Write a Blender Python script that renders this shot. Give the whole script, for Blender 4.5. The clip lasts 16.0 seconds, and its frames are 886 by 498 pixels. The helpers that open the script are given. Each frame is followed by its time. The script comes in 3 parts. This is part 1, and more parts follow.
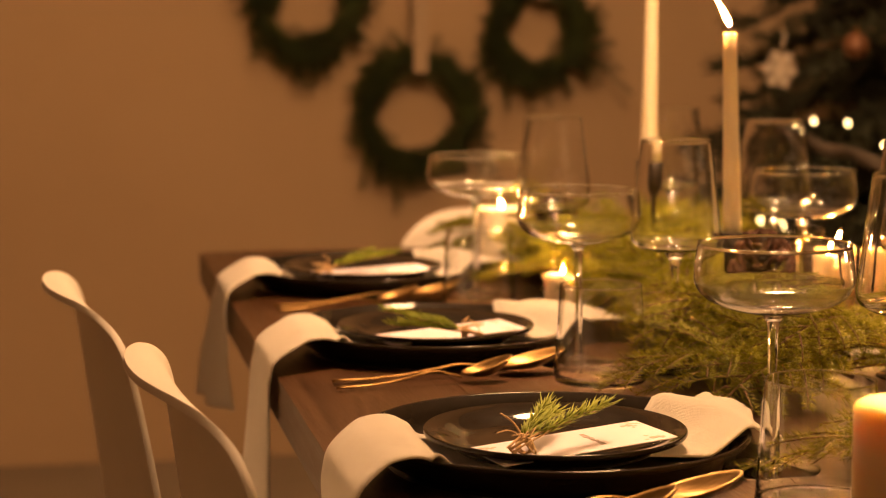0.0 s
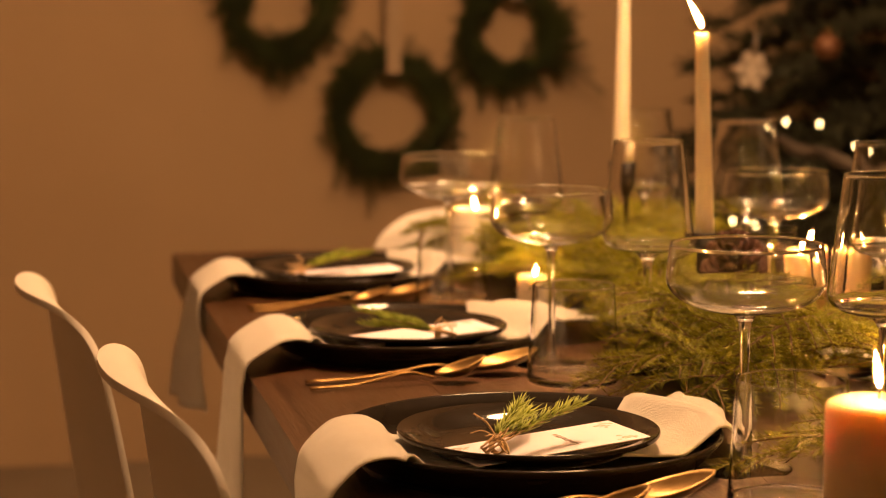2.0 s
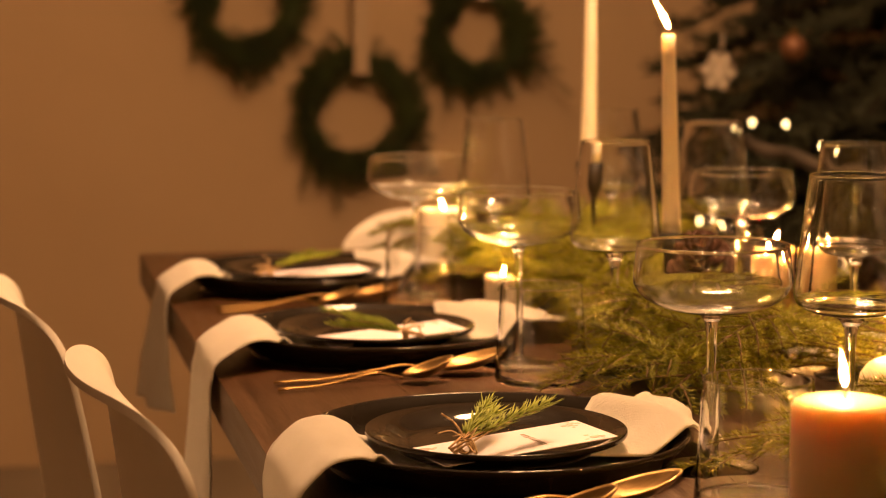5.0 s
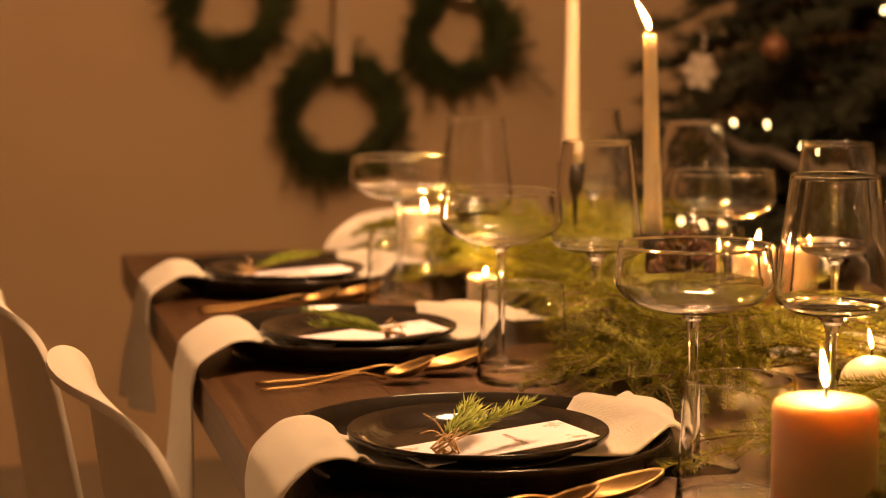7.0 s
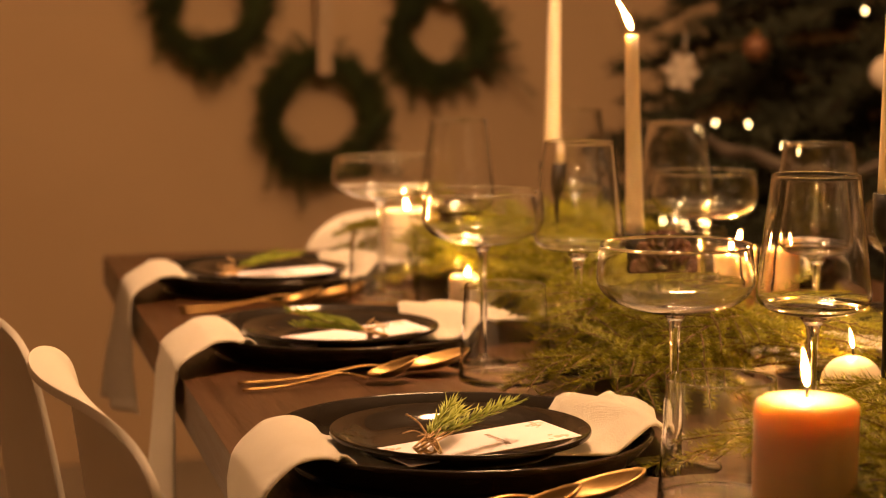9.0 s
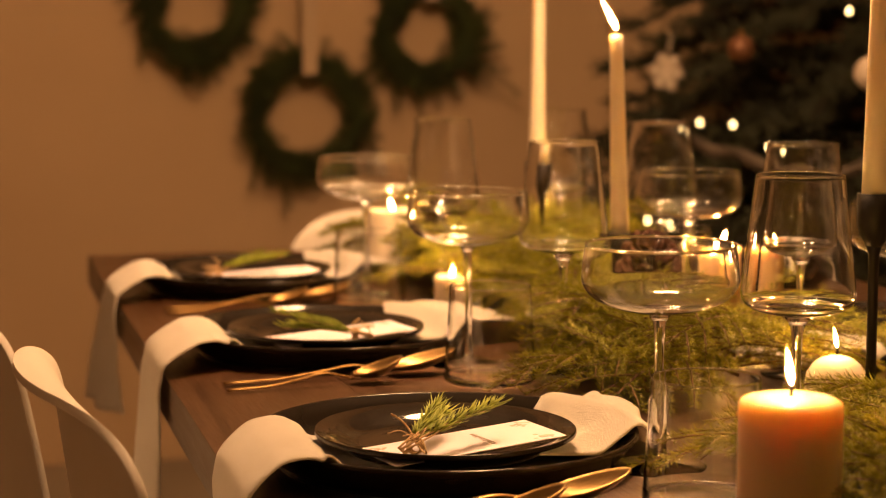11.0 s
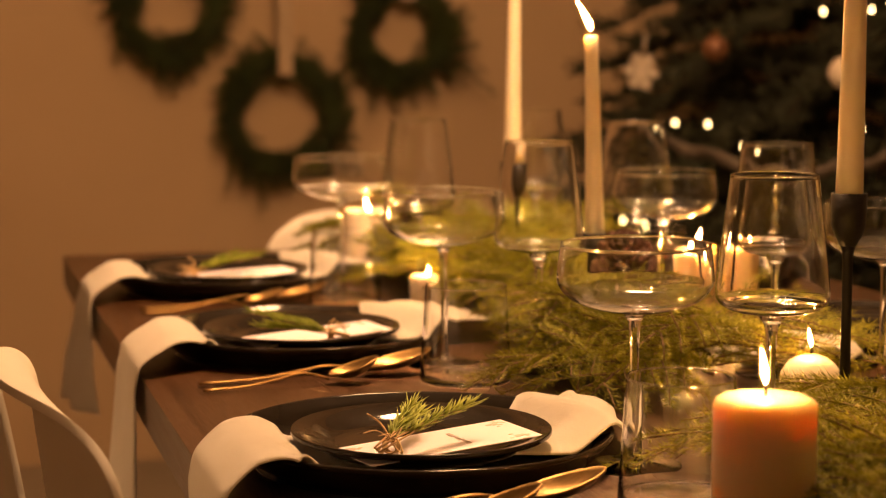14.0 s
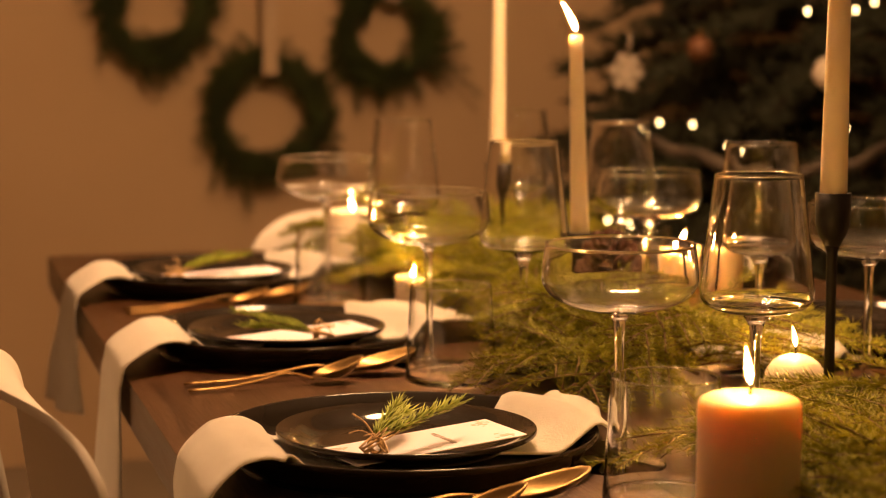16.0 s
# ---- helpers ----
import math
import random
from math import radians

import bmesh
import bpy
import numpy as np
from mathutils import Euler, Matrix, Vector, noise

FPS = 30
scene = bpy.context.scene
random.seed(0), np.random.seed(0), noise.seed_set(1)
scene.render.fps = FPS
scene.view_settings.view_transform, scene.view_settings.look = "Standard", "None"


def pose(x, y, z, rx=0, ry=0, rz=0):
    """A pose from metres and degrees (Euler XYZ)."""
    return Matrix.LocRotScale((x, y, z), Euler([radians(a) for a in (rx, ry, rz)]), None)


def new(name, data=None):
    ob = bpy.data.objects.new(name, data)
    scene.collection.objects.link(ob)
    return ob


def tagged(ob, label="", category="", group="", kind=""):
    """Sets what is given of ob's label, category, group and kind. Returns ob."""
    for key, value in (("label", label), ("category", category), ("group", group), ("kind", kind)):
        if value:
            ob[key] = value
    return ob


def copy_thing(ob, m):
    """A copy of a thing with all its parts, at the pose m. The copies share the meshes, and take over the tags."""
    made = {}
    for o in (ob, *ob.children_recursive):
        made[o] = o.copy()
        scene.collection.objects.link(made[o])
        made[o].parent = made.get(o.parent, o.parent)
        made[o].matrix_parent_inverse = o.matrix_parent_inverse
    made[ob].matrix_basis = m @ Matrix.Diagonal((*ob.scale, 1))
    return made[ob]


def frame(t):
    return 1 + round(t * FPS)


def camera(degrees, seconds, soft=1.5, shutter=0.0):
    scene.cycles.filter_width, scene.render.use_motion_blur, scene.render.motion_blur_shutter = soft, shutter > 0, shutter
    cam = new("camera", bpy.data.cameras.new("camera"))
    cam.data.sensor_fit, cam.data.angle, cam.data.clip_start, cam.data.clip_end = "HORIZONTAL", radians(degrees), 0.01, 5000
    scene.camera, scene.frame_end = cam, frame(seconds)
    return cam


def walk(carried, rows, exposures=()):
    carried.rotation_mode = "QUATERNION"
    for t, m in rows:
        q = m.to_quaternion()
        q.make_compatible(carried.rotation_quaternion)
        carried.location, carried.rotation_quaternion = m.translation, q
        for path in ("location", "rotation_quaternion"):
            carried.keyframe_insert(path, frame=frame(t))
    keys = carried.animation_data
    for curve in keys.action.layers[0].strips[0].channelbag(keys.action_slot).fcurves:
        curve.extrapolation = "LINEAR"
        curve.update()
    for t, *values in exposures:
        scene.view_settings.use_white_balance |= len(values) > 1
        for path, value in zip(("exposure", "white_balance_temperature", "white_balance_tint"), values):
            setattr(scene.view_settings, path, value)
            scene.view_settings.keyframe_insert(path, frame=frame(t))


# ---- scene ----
# camera and its walk: a slow pan to the right from a tripod at the near end of the table
cam = camera(25.24, 16.0, soft=1.0)
cam.data.dof.use_dof = True
cam.data.dof.focus_distance = 1.51
cam.data.dof.aperture_fstop = 6.5
EYE = Vector((0.0, 0.0, 1.08))
AHEAD = Vector((0.1912, 0.9746, -0.1167))
ROWS = [
    (0.0, -11.100, -6.700, 0.000, 0.0000),
    (0.5, -11.277, -6.695, -0.006, 0.0005),
    (1.0, -11.497, -6.690, -0.012, 0.0012),
    (1.5, -11.698, -6.685, -0.018, 0.0018),
    (2.0, -11.879, -6.681, -0.024, 0.0023),
    (2.5, -12.068, -6.677, -0.029, 0.0029),
    (3.0, -12.226, -6.674, -0.033, 0.0033),
    (3.5, -12.375, -6.672, -0.037, 0.0038),
    (4.0, -12.535, -6.669, -0.041, 0.0042),
    (6.5, -13.199, -6.659, -0.057, 0.0062),
    (7.0, -13.338, -6.658, -0.060, 0.0066),
    (7.5, -13.464, -6.656, -0.063, 0.0070),
    (8.0, -13.600, -6.655, -0.066, 0.0074),
    (8.5, -13.747, -6.654, -0.068, 0.0078),
    (9.0, -13.857, -6.653, -0.071, 0.0081),
    (11.5, -14.408, -6.650, -0.080, 0.0097),
    (12.0, -14.533, -6.650, -0.082, 0.0101),
    (12.5, -14.656, -6.649, -0.084, 0.0105),
    (13.0, -14.771, -6.649, -0.086, 0.0108),
    (13.5, -14.877, -6.649, -0.088, 0.0111),
    (14.0, -14.993, -6.649, -0.089, 0.0115),
    (14.5, -15.090, -6.649, -0.091, 0.0118),
    (15.0, -15.195, -6.650, -0.092, 0.0121),
    (15.5, -15.307, -6.650, -0.093, 0.0124),
    (16.0, -15.426, -6.650, -0.095, 0.0128),
]
walk(cam, [(t, pose(*(EYE - back * AHEAD), 90 + pitch, roll, yaw)) for t, yaw, pitch, roll, back in ROWS])

# ---- light ----
FLAME_GLOW = 1750.0
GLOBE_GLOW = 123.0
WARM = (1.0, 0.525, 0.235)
FIRE = (1.0, 0.44, 0.10)
scene.view_settings.exposure = 0.48
scene.cycles.sample_clamp_indirect = 0.0
world = bpy.data.worlds.new("evening")
world.use_nodes = True
world.node_tree.nodes["Background"].inputs["Color"].default_value = (0.010, 0.007, 0.004, 1)
world.node_tree.nodes["Background"].inputs["Strength"].default_value = 1.0
scene.world = world


# ---- materials ----
def material(name, color, rough=0.5, metal=0.0, second=None, scale=20.0, stretch=(1, 1, 1), bump=0.0, bump_scale=80.0,
             rough_vary=0.0, random_shift=0.0, island=0.0, **more):
    mat = bpy.data.materials.new(name)
    mat.use_nodes = True
    nodes, links = mat.node_tree.nodes, mat.node_tree.links
    shader = nodes["Principled BSDF"]
    shader.inputs["Roughness"].default_value = rough
    shader.inputs["Metallic"].default_value = metal
    for key, value in more.items():
        shader.inputs[key.replace("_", " ")].default_value = value
    coords = nodes.new("ShaderNodeTexCoord")
    mapping = nodes.new("ShaderNodeMapping")
    mapping.inputs["Scale"].default_value = stretch
    links.new(coords.outputs["Object"], mapping.inputs["Vector"])
    broad = nodes.new("ShaderNodeTexNoise")
    broad.inputs["Scale"].default_value = scale
    broad.inputs["Detail"].default_value = 6
    links.new(mapping.outputs["Vector"], broad.inputs["Vector"])
    value = broad.outputs["Fac"]
    if random_shift:
        info = nodes.new("ShaderNodeObjectInfo")
        add = nodes.new("ShaderNodeMath")
        add.operation = "MULTIPLY_ADD"
        add.inputs[1].default_value = random_shift
        links.new(info.outputs["Random"], add.inputs[0])
        links.new(broad.outputs["Fac"], add.inputs[2])
        value = add.outputs[0]
    if island:
        piece, each = nodes.new("ShaderNodeNewGeometry"), nodes.new("ShaderNodeMath")
        each.operation = "MULTIPLY_ADD"
        each.inputs[1].default_value = island
        links.new(piece.outputs["Random Per Island"], each.inputs[0])
        links.new(value, each.inputs[2])
        value = each.outputs[0]
    ramp = nodes.new("ShaderNodeValToRGB")
    ramp.color_ramp.elements[0].position, ramp.color_ramp.elements[1].position = 0.3, 0.72
    second = second or tuple(c * 0.8 for c in color)
    ramp.color_ramp.elements[0].color, ramp.color_ramp.elements[1].color = (*second, 1), (*color, 1)
    links.new(value, ramp.inputs["Fac"])
    links.new(ramp.outputs["Color"], shader.inputs["Base Color"])
    if rough_vary:
        span = nodes.new("ShaderNodeMapRange")
        span.inputs["To Min"].default_value, span.inputs["To Max"].default_value = rough - rough_vary, rough + rough_vary
        links.new(broad.outputs["Fac"], span.inputs["Value"])
        links.new(span.outputs["Result"], shader.inputs["Roughness"])
    if bump:
        grain = nodes.new("ShaderNodeTexNoise")
        grain.inputs["Scale"].default_value = bump_scale
        grain.inputs["Detail"].default_value = 4
        links.new(mapping.outputs["Vector"], grain.inputs["Vector"])
        relief = nodes.new("ShaderNodeBump")
        relief.inputs["Strength"].default_value = bump
        relief.inputs["Distance"].default_value = 0.002
        links.new(grain.outputs["Fac"], relief.inputs["Height"])
        links.new(relief.outputs["Normal"], shader.inputs["Normal"])
    return mat


def glow(name, color, strength):
    mat = bpy.data.materials.new(name)
    mat.use_nodes = True
    shader = mat.node_tree.nodes["Principled BSDF"]
    shader.inputs["Base Color"].default_value = (*color, 1)
    shader.inputs["Emission Color"].default_value = (*color, 1)
    shader.inputs["Emission Strength"].default_value = strength
    return mat


def flame_material():
    """The thin outer fire: half clear, deep orange, bluish at its root."""
    mat = bpy.data.materials.new("flame")
    mat.use_nodes = True
    nodes, links = mat.node_tree.nodes, mat.node_tree.links
    nodes.remove(nodes["Principled BSDF"])
    coords, split, ramp = nodes.new("ShaderNodeTexCoord"), nodes.new("ShaderNodeSeparateXYZ"), nodes.new("ShaderNodeValToRGB")
    links.new(coords.outputs["Generated"], split.inputs[0])
    links.new(split.outputs["Z"], ramp.inputs["Fac"])
    e = ramp.color_ramp.elements
    e[0].position, e[0].color = 0.0, (0.10, 0.10, 0.22, 1)
    e[1].position, e[1].color = 0.2, (1.0, 0.46, 0.10, 1)
    e.new(1.0).color = (1.0, 0.40, 0.07, 1)
    fire, clear, mix = nodes.new("ShaderNodeEmission"), nodes.new("ShaderNodeBsdfTransparent"), nodes.new("ShaderNodeMixShader")
    fire.inputs["Strength"].default_value = 1.9
    links.new(ramp.outputs["Color"], fire.inputs["Color"])
    mix.inputs[0].default_value = 0.55
    links.new(clear.outputs[0], mix.inputs[1])
    links.new(fire.outputs[0], mix.inputs[2])
    links.new(mix.outputs[0], nodes["Material Output"].inputs["Surface"])
    return mat


def linen_material():
    """Fine plain weave: two crossed waves for threads, slubs and soft stains."""
    mat = material("linen", (0.74, 0.705, 0.645), 0.92, second=(0.68, 0.64, 0.575), scale=16, Sheen_Weight=0.25)
    nodes, links = mat.node_tree.nodes, mat.node_tree.links
    coords = nodes.new("ShaderNodeTexCoord")
    total = None
    for axis in ("X", "Y"):
        wave = nodes.new("ShaderNodeTexWave")
        wave.bands_direction = axis
        wave.inputs["Scale"].default_value = 420.0
        wave.inputs["Distortion"].default_value = 1.2
        wave.inputs["Detail"].default_value = 3.0
        wave.inputs["Detail Scale"].default_value = 0.4
        links.new(coords.outputs["UV"], wave.inputs["Vector"])
        if total is None:
            total = wave.outputs["Fac"]
        else:
            add = nodes.new("ShaderNodeMath")
            links.new(total, add.inputs[0])
            links.new(wave.outputs["Fac"], add.inputs[1])
            total = add.outputs[0]
    relief = nodes.new("ShaderNodeBump")
    relief.inputs["Strength"].default_value = 0.7
    relief.inputs["Distance"].default_value = 0.0006
    links.new(total, relief.inputs["Height"])
    links.new(relief.outputs["Normal"], nodes["Principled BSDF"].inputs["Normal"])
    shade, thread = nodes.new("ShaderNodeMix"), nodes.new("ShaderNodeMapRange")
    thread.inputs["From Max"].default_value = 2.0
    thread.inputs["To Min"].default_value, thread.inputs["To Max"].default_value = 0.90, 1.08
    links.new(total, thread.inputs["Value"])
    shade.data_type, shade.blend_type = "RGBA", "MULTIPLY"
    shade.inputs[0].default_value = 1.0
    base = nodes["Principled BSDF"].inputs["Base Color"].links[0].from_socket
    links.new(base, shade.inputs[6])
    links.new(thread.outputs["Result"], shade.inputs[7])
    links.new(shade.outputs[2], nodes["Principled BSDF"].inputs["Base Color"])
    return mat


def wax(name, color, second, depth=(0.010, 0.0074, 0.0046)):
    mat = material(name, color, 0.45, second=second, scale=30, bump=0.12, bump_scale=60,
                   Subsurface_Weight=0.9, Subsurface_Radius=depth, Subsurface_Scale=1.0)
    mat.node_tree.nodes["Principled BSDF"].subsurface_method = "BURLEY"
    return mat


M_WALL = material("wall_paint", (0.50, 0.365, 0.225), 0.9, second=(0.475, 0.342, 0.206), scale=2.2, bump=0.25, bump_scale=140)
M_FLOOR = material("floor_concrete", (0.30, 0.25, 0.19), 0.6, second=(0.24, 0.20, 0.15), scale=3, bump=0.2, bump_scale=60)
M_CEIL = material("ceiling_paint", (0.7, 0.68, 0.64), 0.95, scale=3)
M_WOOD = material("table_wood", (0.062, 0.028, 0.0105), 0.36, second=(0.021, 0.0093, 0.0037), scale=9, stretch=(9, 0.7, 9), bump=0.35,
                  bump_scale=40, rough_vary=0.12, random_shift=0.16)
M_BLACK = material("black_glaze", (0.020, 0.015, 0.011), 0.07, second=(0.014, 0.011, 0.008), scale=40, IOR=1.36, Specular_IOR_Level=0.4)
M_LINEN = linen_material()
M_GOLD = material("brushed_gold", (0.27, 0.172, 0.068), 0.38, 1.0, second=(0.21, 0.132, 0.05), scale=60, stretch=(1, 8, 1), rough_vary=0.07)
M_GLASS = material("clear_glass", (1, 1, 1), 0.0, second=(0.99, 0.99, 0.99), Transmission_Weight=1.0, IOR=1.5)
M_SHELL = material("white_plastic", (0.70, 0.66, 0.60), 0.42, second=(0.66, 0.62, 0.56), scale=9, bump=0.05, bump_scale=200)
shell_nodes, shell_links = M_SHELL.node_tree.nodes, M_SHELL.node_tree.links
shell_mix, shell_through = shell_nodes.new("ShaderNodeMixShader"), shell_nodes.new("ShaderNodeBsdfTranslucent")
shell_through.inputs["Color"].default_value = (0.75, 0.62, 0.45, 1)
shell_mix.inputs[0].default_value = 0.02
shell_links.new(shell_nodes["Principled BSDF"].outputs[0], shell_mix.inputs[1])
shell_links.new(shell_through.outputs[0], shell_mix.inputs[2])
shell_links.new(shell_mix.outputs[0], shell_nodes["Material Output"].inputs["Surface"])
M_IRON = material("black_iron", (0.018, 0.016, 0.014), 0.5, 0.3, second=(0.010, 0.009, 0.008), scale=50, bump=0.2, bump_scale=150)
M_WAX = wax("ivory_wax", (0.91, 0.82, 0.62), (0.87, 0.77, 0.56), (0.016, 0.0115, 0.0068))
M_WAX_WHITE = wax("white_wax", (0.86, 0.79, 0.64), (0.83, 0.75, 0.60))
M_WAX_HONEY = wax("honey_wax", (0.85, 0.68, 0.41), (0.82, 0.645, 0.38), (0.034, 0.015, 0.005))
M_WAX_AMBER = wax("amber_wax", (0.84, 0.62, 0.33), (0.80, 0.57, 0.29), (0.008, 0.0045, 0.002))
M_WICK = material("burnt_wick", (0.02, 0.015, 0.012), 0.9)
M_FLAME = flame_material()
M_CORE = glow("flame_core", FIRE, FLAME_GLOW)
M_BULB = glow("light_bulb", (1.0, 0.66, 0.26), 9.0)
M_NEEDLE = material("fir_needle", (0.285, 0.285, 0.009), 0.45, second=(0.035, 0.048, 0.005), scale=26, random_shift=0.12, island=0.24, Specular_IOR_Level=0.3)
M_NEEDLE_DARK = material("dark_needle", (0.062, 0.088, 0.016), 0.6, second=(0.024, 0.040, 0.009), scale=12)
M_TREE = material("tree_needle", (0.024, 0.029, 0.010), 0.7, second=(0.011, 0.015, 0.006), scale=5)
M_TWIG = material("twig_bark", (0.16, 0.085, 0.035), 0.8, second=(0.09, 0.045, 0.02), scale=90)
M_BARK = material("dark_bark", (0.030, 0.020, 0.012), 0.9, second=(0.018, 0.012, 0.008), scale=20)
M_CONE = material("cone_scale", (0.10, 0.040, 0.020), 0.6, second=(0.04, 0.017, 0.009), scale=70)
M_ROSEMARY = material("rosemary_leaf", (0.36, 0.42, 0.04), 0.5, second=(0.15, 0.20, 0.018), scale=60, Specular_IOR_Level=0.3)
M_TWINE = material("jute_twine", (0.66, 0.48, 0.27), 0.9, second=(0.48, 0.32, 0.16), scale=300)
M_CARD = material("card_stock", (0.78, 0.73, 0.84), 0.75, second=(0.75, 0.70, 0.81), scale=30)
M_INK = material("grey_ink", (0.30, 0.24, 0.22), 0.8)
M_PINK = material("rose_print", (0.62, 0.42, 0.38), 0.8, second=(0.72, 0.55, 0.50), scale=120)
M_RIBBON = material("pale_ribbon", (0.47, 0.36, 0.24), 0.7, second=(0.43, 0.325, 0.215), scale=30)
M_GAUZE = material("gauze", (0.10, 0.08, 0.06), 0.8, second=(0.05, 0.04, 0.03), scale=14)
M_FLAKE = material("pale_felt", (0.52, 0.455, 0.375), 0.9, second=(0.43, 0.375, 0.305), scale=40)
M_COPPER = material("copper_bauble", (0.10, 0.045, 0.020), 0.5, 0.4, second=(0.14, 0.06, 0.026), scale=20)
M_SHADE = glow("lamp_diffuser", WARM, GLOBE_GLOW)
M_WHITE_LAMP = material("white_enamel", (0.7, 0.68, 0.64), 0.5)


# ---- mesh helpers ----
def thing(name, label, category, group="", kind="", at=None):
    ob = new(name)
    ob.empty_display_size = 0.05
    if at is not None:
        ob.matrix_basis = at
    return tagged(ob, label, category, group, kind)


def mesh(name, verts, faces, mat, smooth=True):
    data = bpy.data.meshes.new(name)
    data.from_pydata([tuple(v) for v in verts], [], faces)
    if smooth:
        data.polygons.foreach_set("use_smooth", [True] * len(data.polygons))
    data.materials.append(mat)
    data.update()
    return data


def part(name, vf, mat, parent=None, label="", smooth=True, at=None):
    ob = new(name, mesh(name, vf[0], vf[1], mat, smooth))
    if parent is not None:
        ob.parent = parent
    if at is not None:
        ob.matrix_basis = at
    return tagged(ob, label)


def join(*pieces):
    verts, faces = [], []
    for v, f in pieces:
        base = len(verts)
        verts.extend(v)
        faces.extend([tuple(i + base for i in face) for face in f])
    return verts, faces


def moved(vf, m):
    return [m @ Vector(v) for v in vf[0]], vf[1]


def lathe(profile, seg=48):
    """Turns (radius, height) points about z; ends at radius 0 close in one point."""
    verts, faces, rings = [], [], []
    for r, z in profile:
        if r < 1e-6:
            rings.append([len(verts)])
            verts.append((0, 0, z))
        else:
            rings.append(list(range(len(verts), len(verts) + seg)))
            verts.extend([(r * math.cos(2 * math.pi * k / seg), r * math.sin(2 * math.pi * k / seg), z) for k in range(seg)])
    for a, b in zip(rings, rings[1:]):
        for k in range(seg):
            n = (k + 1) % seg
            if len(a) == 1 and len(b) == 1:
                continue
            if len(a) == 1:
                faces.append((a[0], b[n], b[k]))
            elif len(b) == 1:
                faces.append((a[k], a[n], b[0]))
            else:
                faces.append((a[k], a[n], b[n], b[k]))
    return verts, faces


def crisp(profile, close=0.0004):
    """Adds points close to both ends of every longer segment, so that smooth shading keeps to the corners."""
    out = []
    for a, b in zip(profile, profile[1:]):
        a, b = Vector(a), Vector(b)
        out.append(a)
        l = (b - a).length
        if l > 4 * close:
            out += [a + (b - a) * (close / l), b - (b - a) * (close / l)]
    out.append(Vector(profile[-1]))
    return [tuple(p) for p in out]


def smooth_profile(points, steps=4):
    """A Catmull-Rom line through the points."""
    out = []
    p = [Vector(q) for q in points]
    for i in range(len(p) - 1):
        a, b, c, d = p[max(i - 1, 0)], p[i], p[i + 1], p[min(i + 2, len(p) - 1)]
        for k in range(steps):
            t = k / steps
            out.append(0.5 * ((2 * b) + (c - a) * t + (2 * a - 5 * b + 4 * c - d) * t * t + (3 * b - a - 3 * c + d) * t ** 3))
    out.append(p[-1])
    return out


def tube(path, radii, seg=6, flat=1.0):
    """A round (or flattened) rod along a path, closed at both ends."""
    path = [Vector(p) for p in path]
    if not hasattr(radii, "__len__"):
        radii = [radii] * len(path)
    verts, faces = [], []
    for i, p in enumerate(path):
        d = (path[min(i + 1, len(path) - 1)] - path[max(i - 1, 0)]).normalized()
        up = Vector((0, 0, 1)) if abs(d.z) < 0.95 else Vector((1, 0, 0))
        side = d.cross(up).normalized()
        up = side.cross(d)
        for k in range(seg):
            a = 2 * math.pi * k / seg
            verts.append(p + side * (radii[i] * math.cos(a)) + up * (radii[i] * flat * math.sin(a)))
    for i in range(len(path) - 1):
        for k in range(seg):
            n = (k + 1) % seg
            faces.append((i * seg + k, i * seg + n, (i + 1) * seg + n, (i + 1) * seg + k))
    faces.append(tuple(range(seg - 1, -1, -1)))
    faces.append(tuple(range(len(verts) - seg, len(verts))))
    return verts, faces


def box(x0, y0, z0, x1, y1, z1, bevel=0.0, seg=2):
    bm = bmesh.new()
    bmesh.ops.create_cube(bm, size=1)
    for v in bm.verts:
        v.co = Vector(((x0 + x1) / 2 + v.co.x * (x1 - x0), (y0 + y1) / 2 + v.co.y * (y1 - y0), (z0 + z1) / 2 + v.co.z * (z1 - z0)))
    if bevel:
        bmesh.ops.bevel(bm, geom=bm.edges[:], offset=bevel, segments=seg, affect="EDGES", profile=0.5)
    bm.verts.index_update()
    vf = [v.co.copy() for v in bm.verts], [tuple(v.index for v in f.verts) for f in bm.faces]
    bm.free()
    return vf


def needle(root, way, length, width):
    """One needle: a slim three-sided spike."""
    way = way.normalized()
    side = way.cross(Vector((0.3, 0.2, 1))).normalized()
    up = side.cross(way)
    mid = root + way * (length * 0.35)
    verts = [mid + side * width, mid - side * width * 0.6 + up * width * 0.7, mid - side * width * 0.6 - up * width * 0.7,
             root, root + way * length]
    return verts, [(3, 1, 0), (3, 2, 1), (3, 0, 2), (4, 0, 1), (4, 1, 2), (4, 2, 0)]


# ---- the room ----
def room():
    t = 0.12
    x0, x1, y0, y1, h = -3.0, 4.6, -3.8, 4.8, 2.8
    sheet = part("floor", box(x0 - t, y0 - t, -0.12, x1 + t, y1 + t, 0.0), M_FLOOR, smooth=False)
    tagged(sheet, "dark brownish smooth floor in dim warm light", "floor", kind="structure")
    for name, b in (("wall_north", (x0, y1, 0, x1, y1 + t, h)), ("wall_south", (x0, y0 - t, 0, x1, y0, h)),
                    ("wall_west", (x0 - t, y0 - t, 0, x0, y1 + t, h)), ("wall_east", (x1, y0 - t, 0, x1 + t, y1 + t, h))):
        tagged(part(name, box(*b), M_WALL, smooth=False), "plain beige painted wall in warm evening light", "wall", kind="structure")
    tagged(part("ceiling", box(x0 - t, y0 - t, h, x1 + t, y1 + t, h + t), M_CEIL, smooth=False), "plain white ceiling", "ceiling", kind="structure")


room()


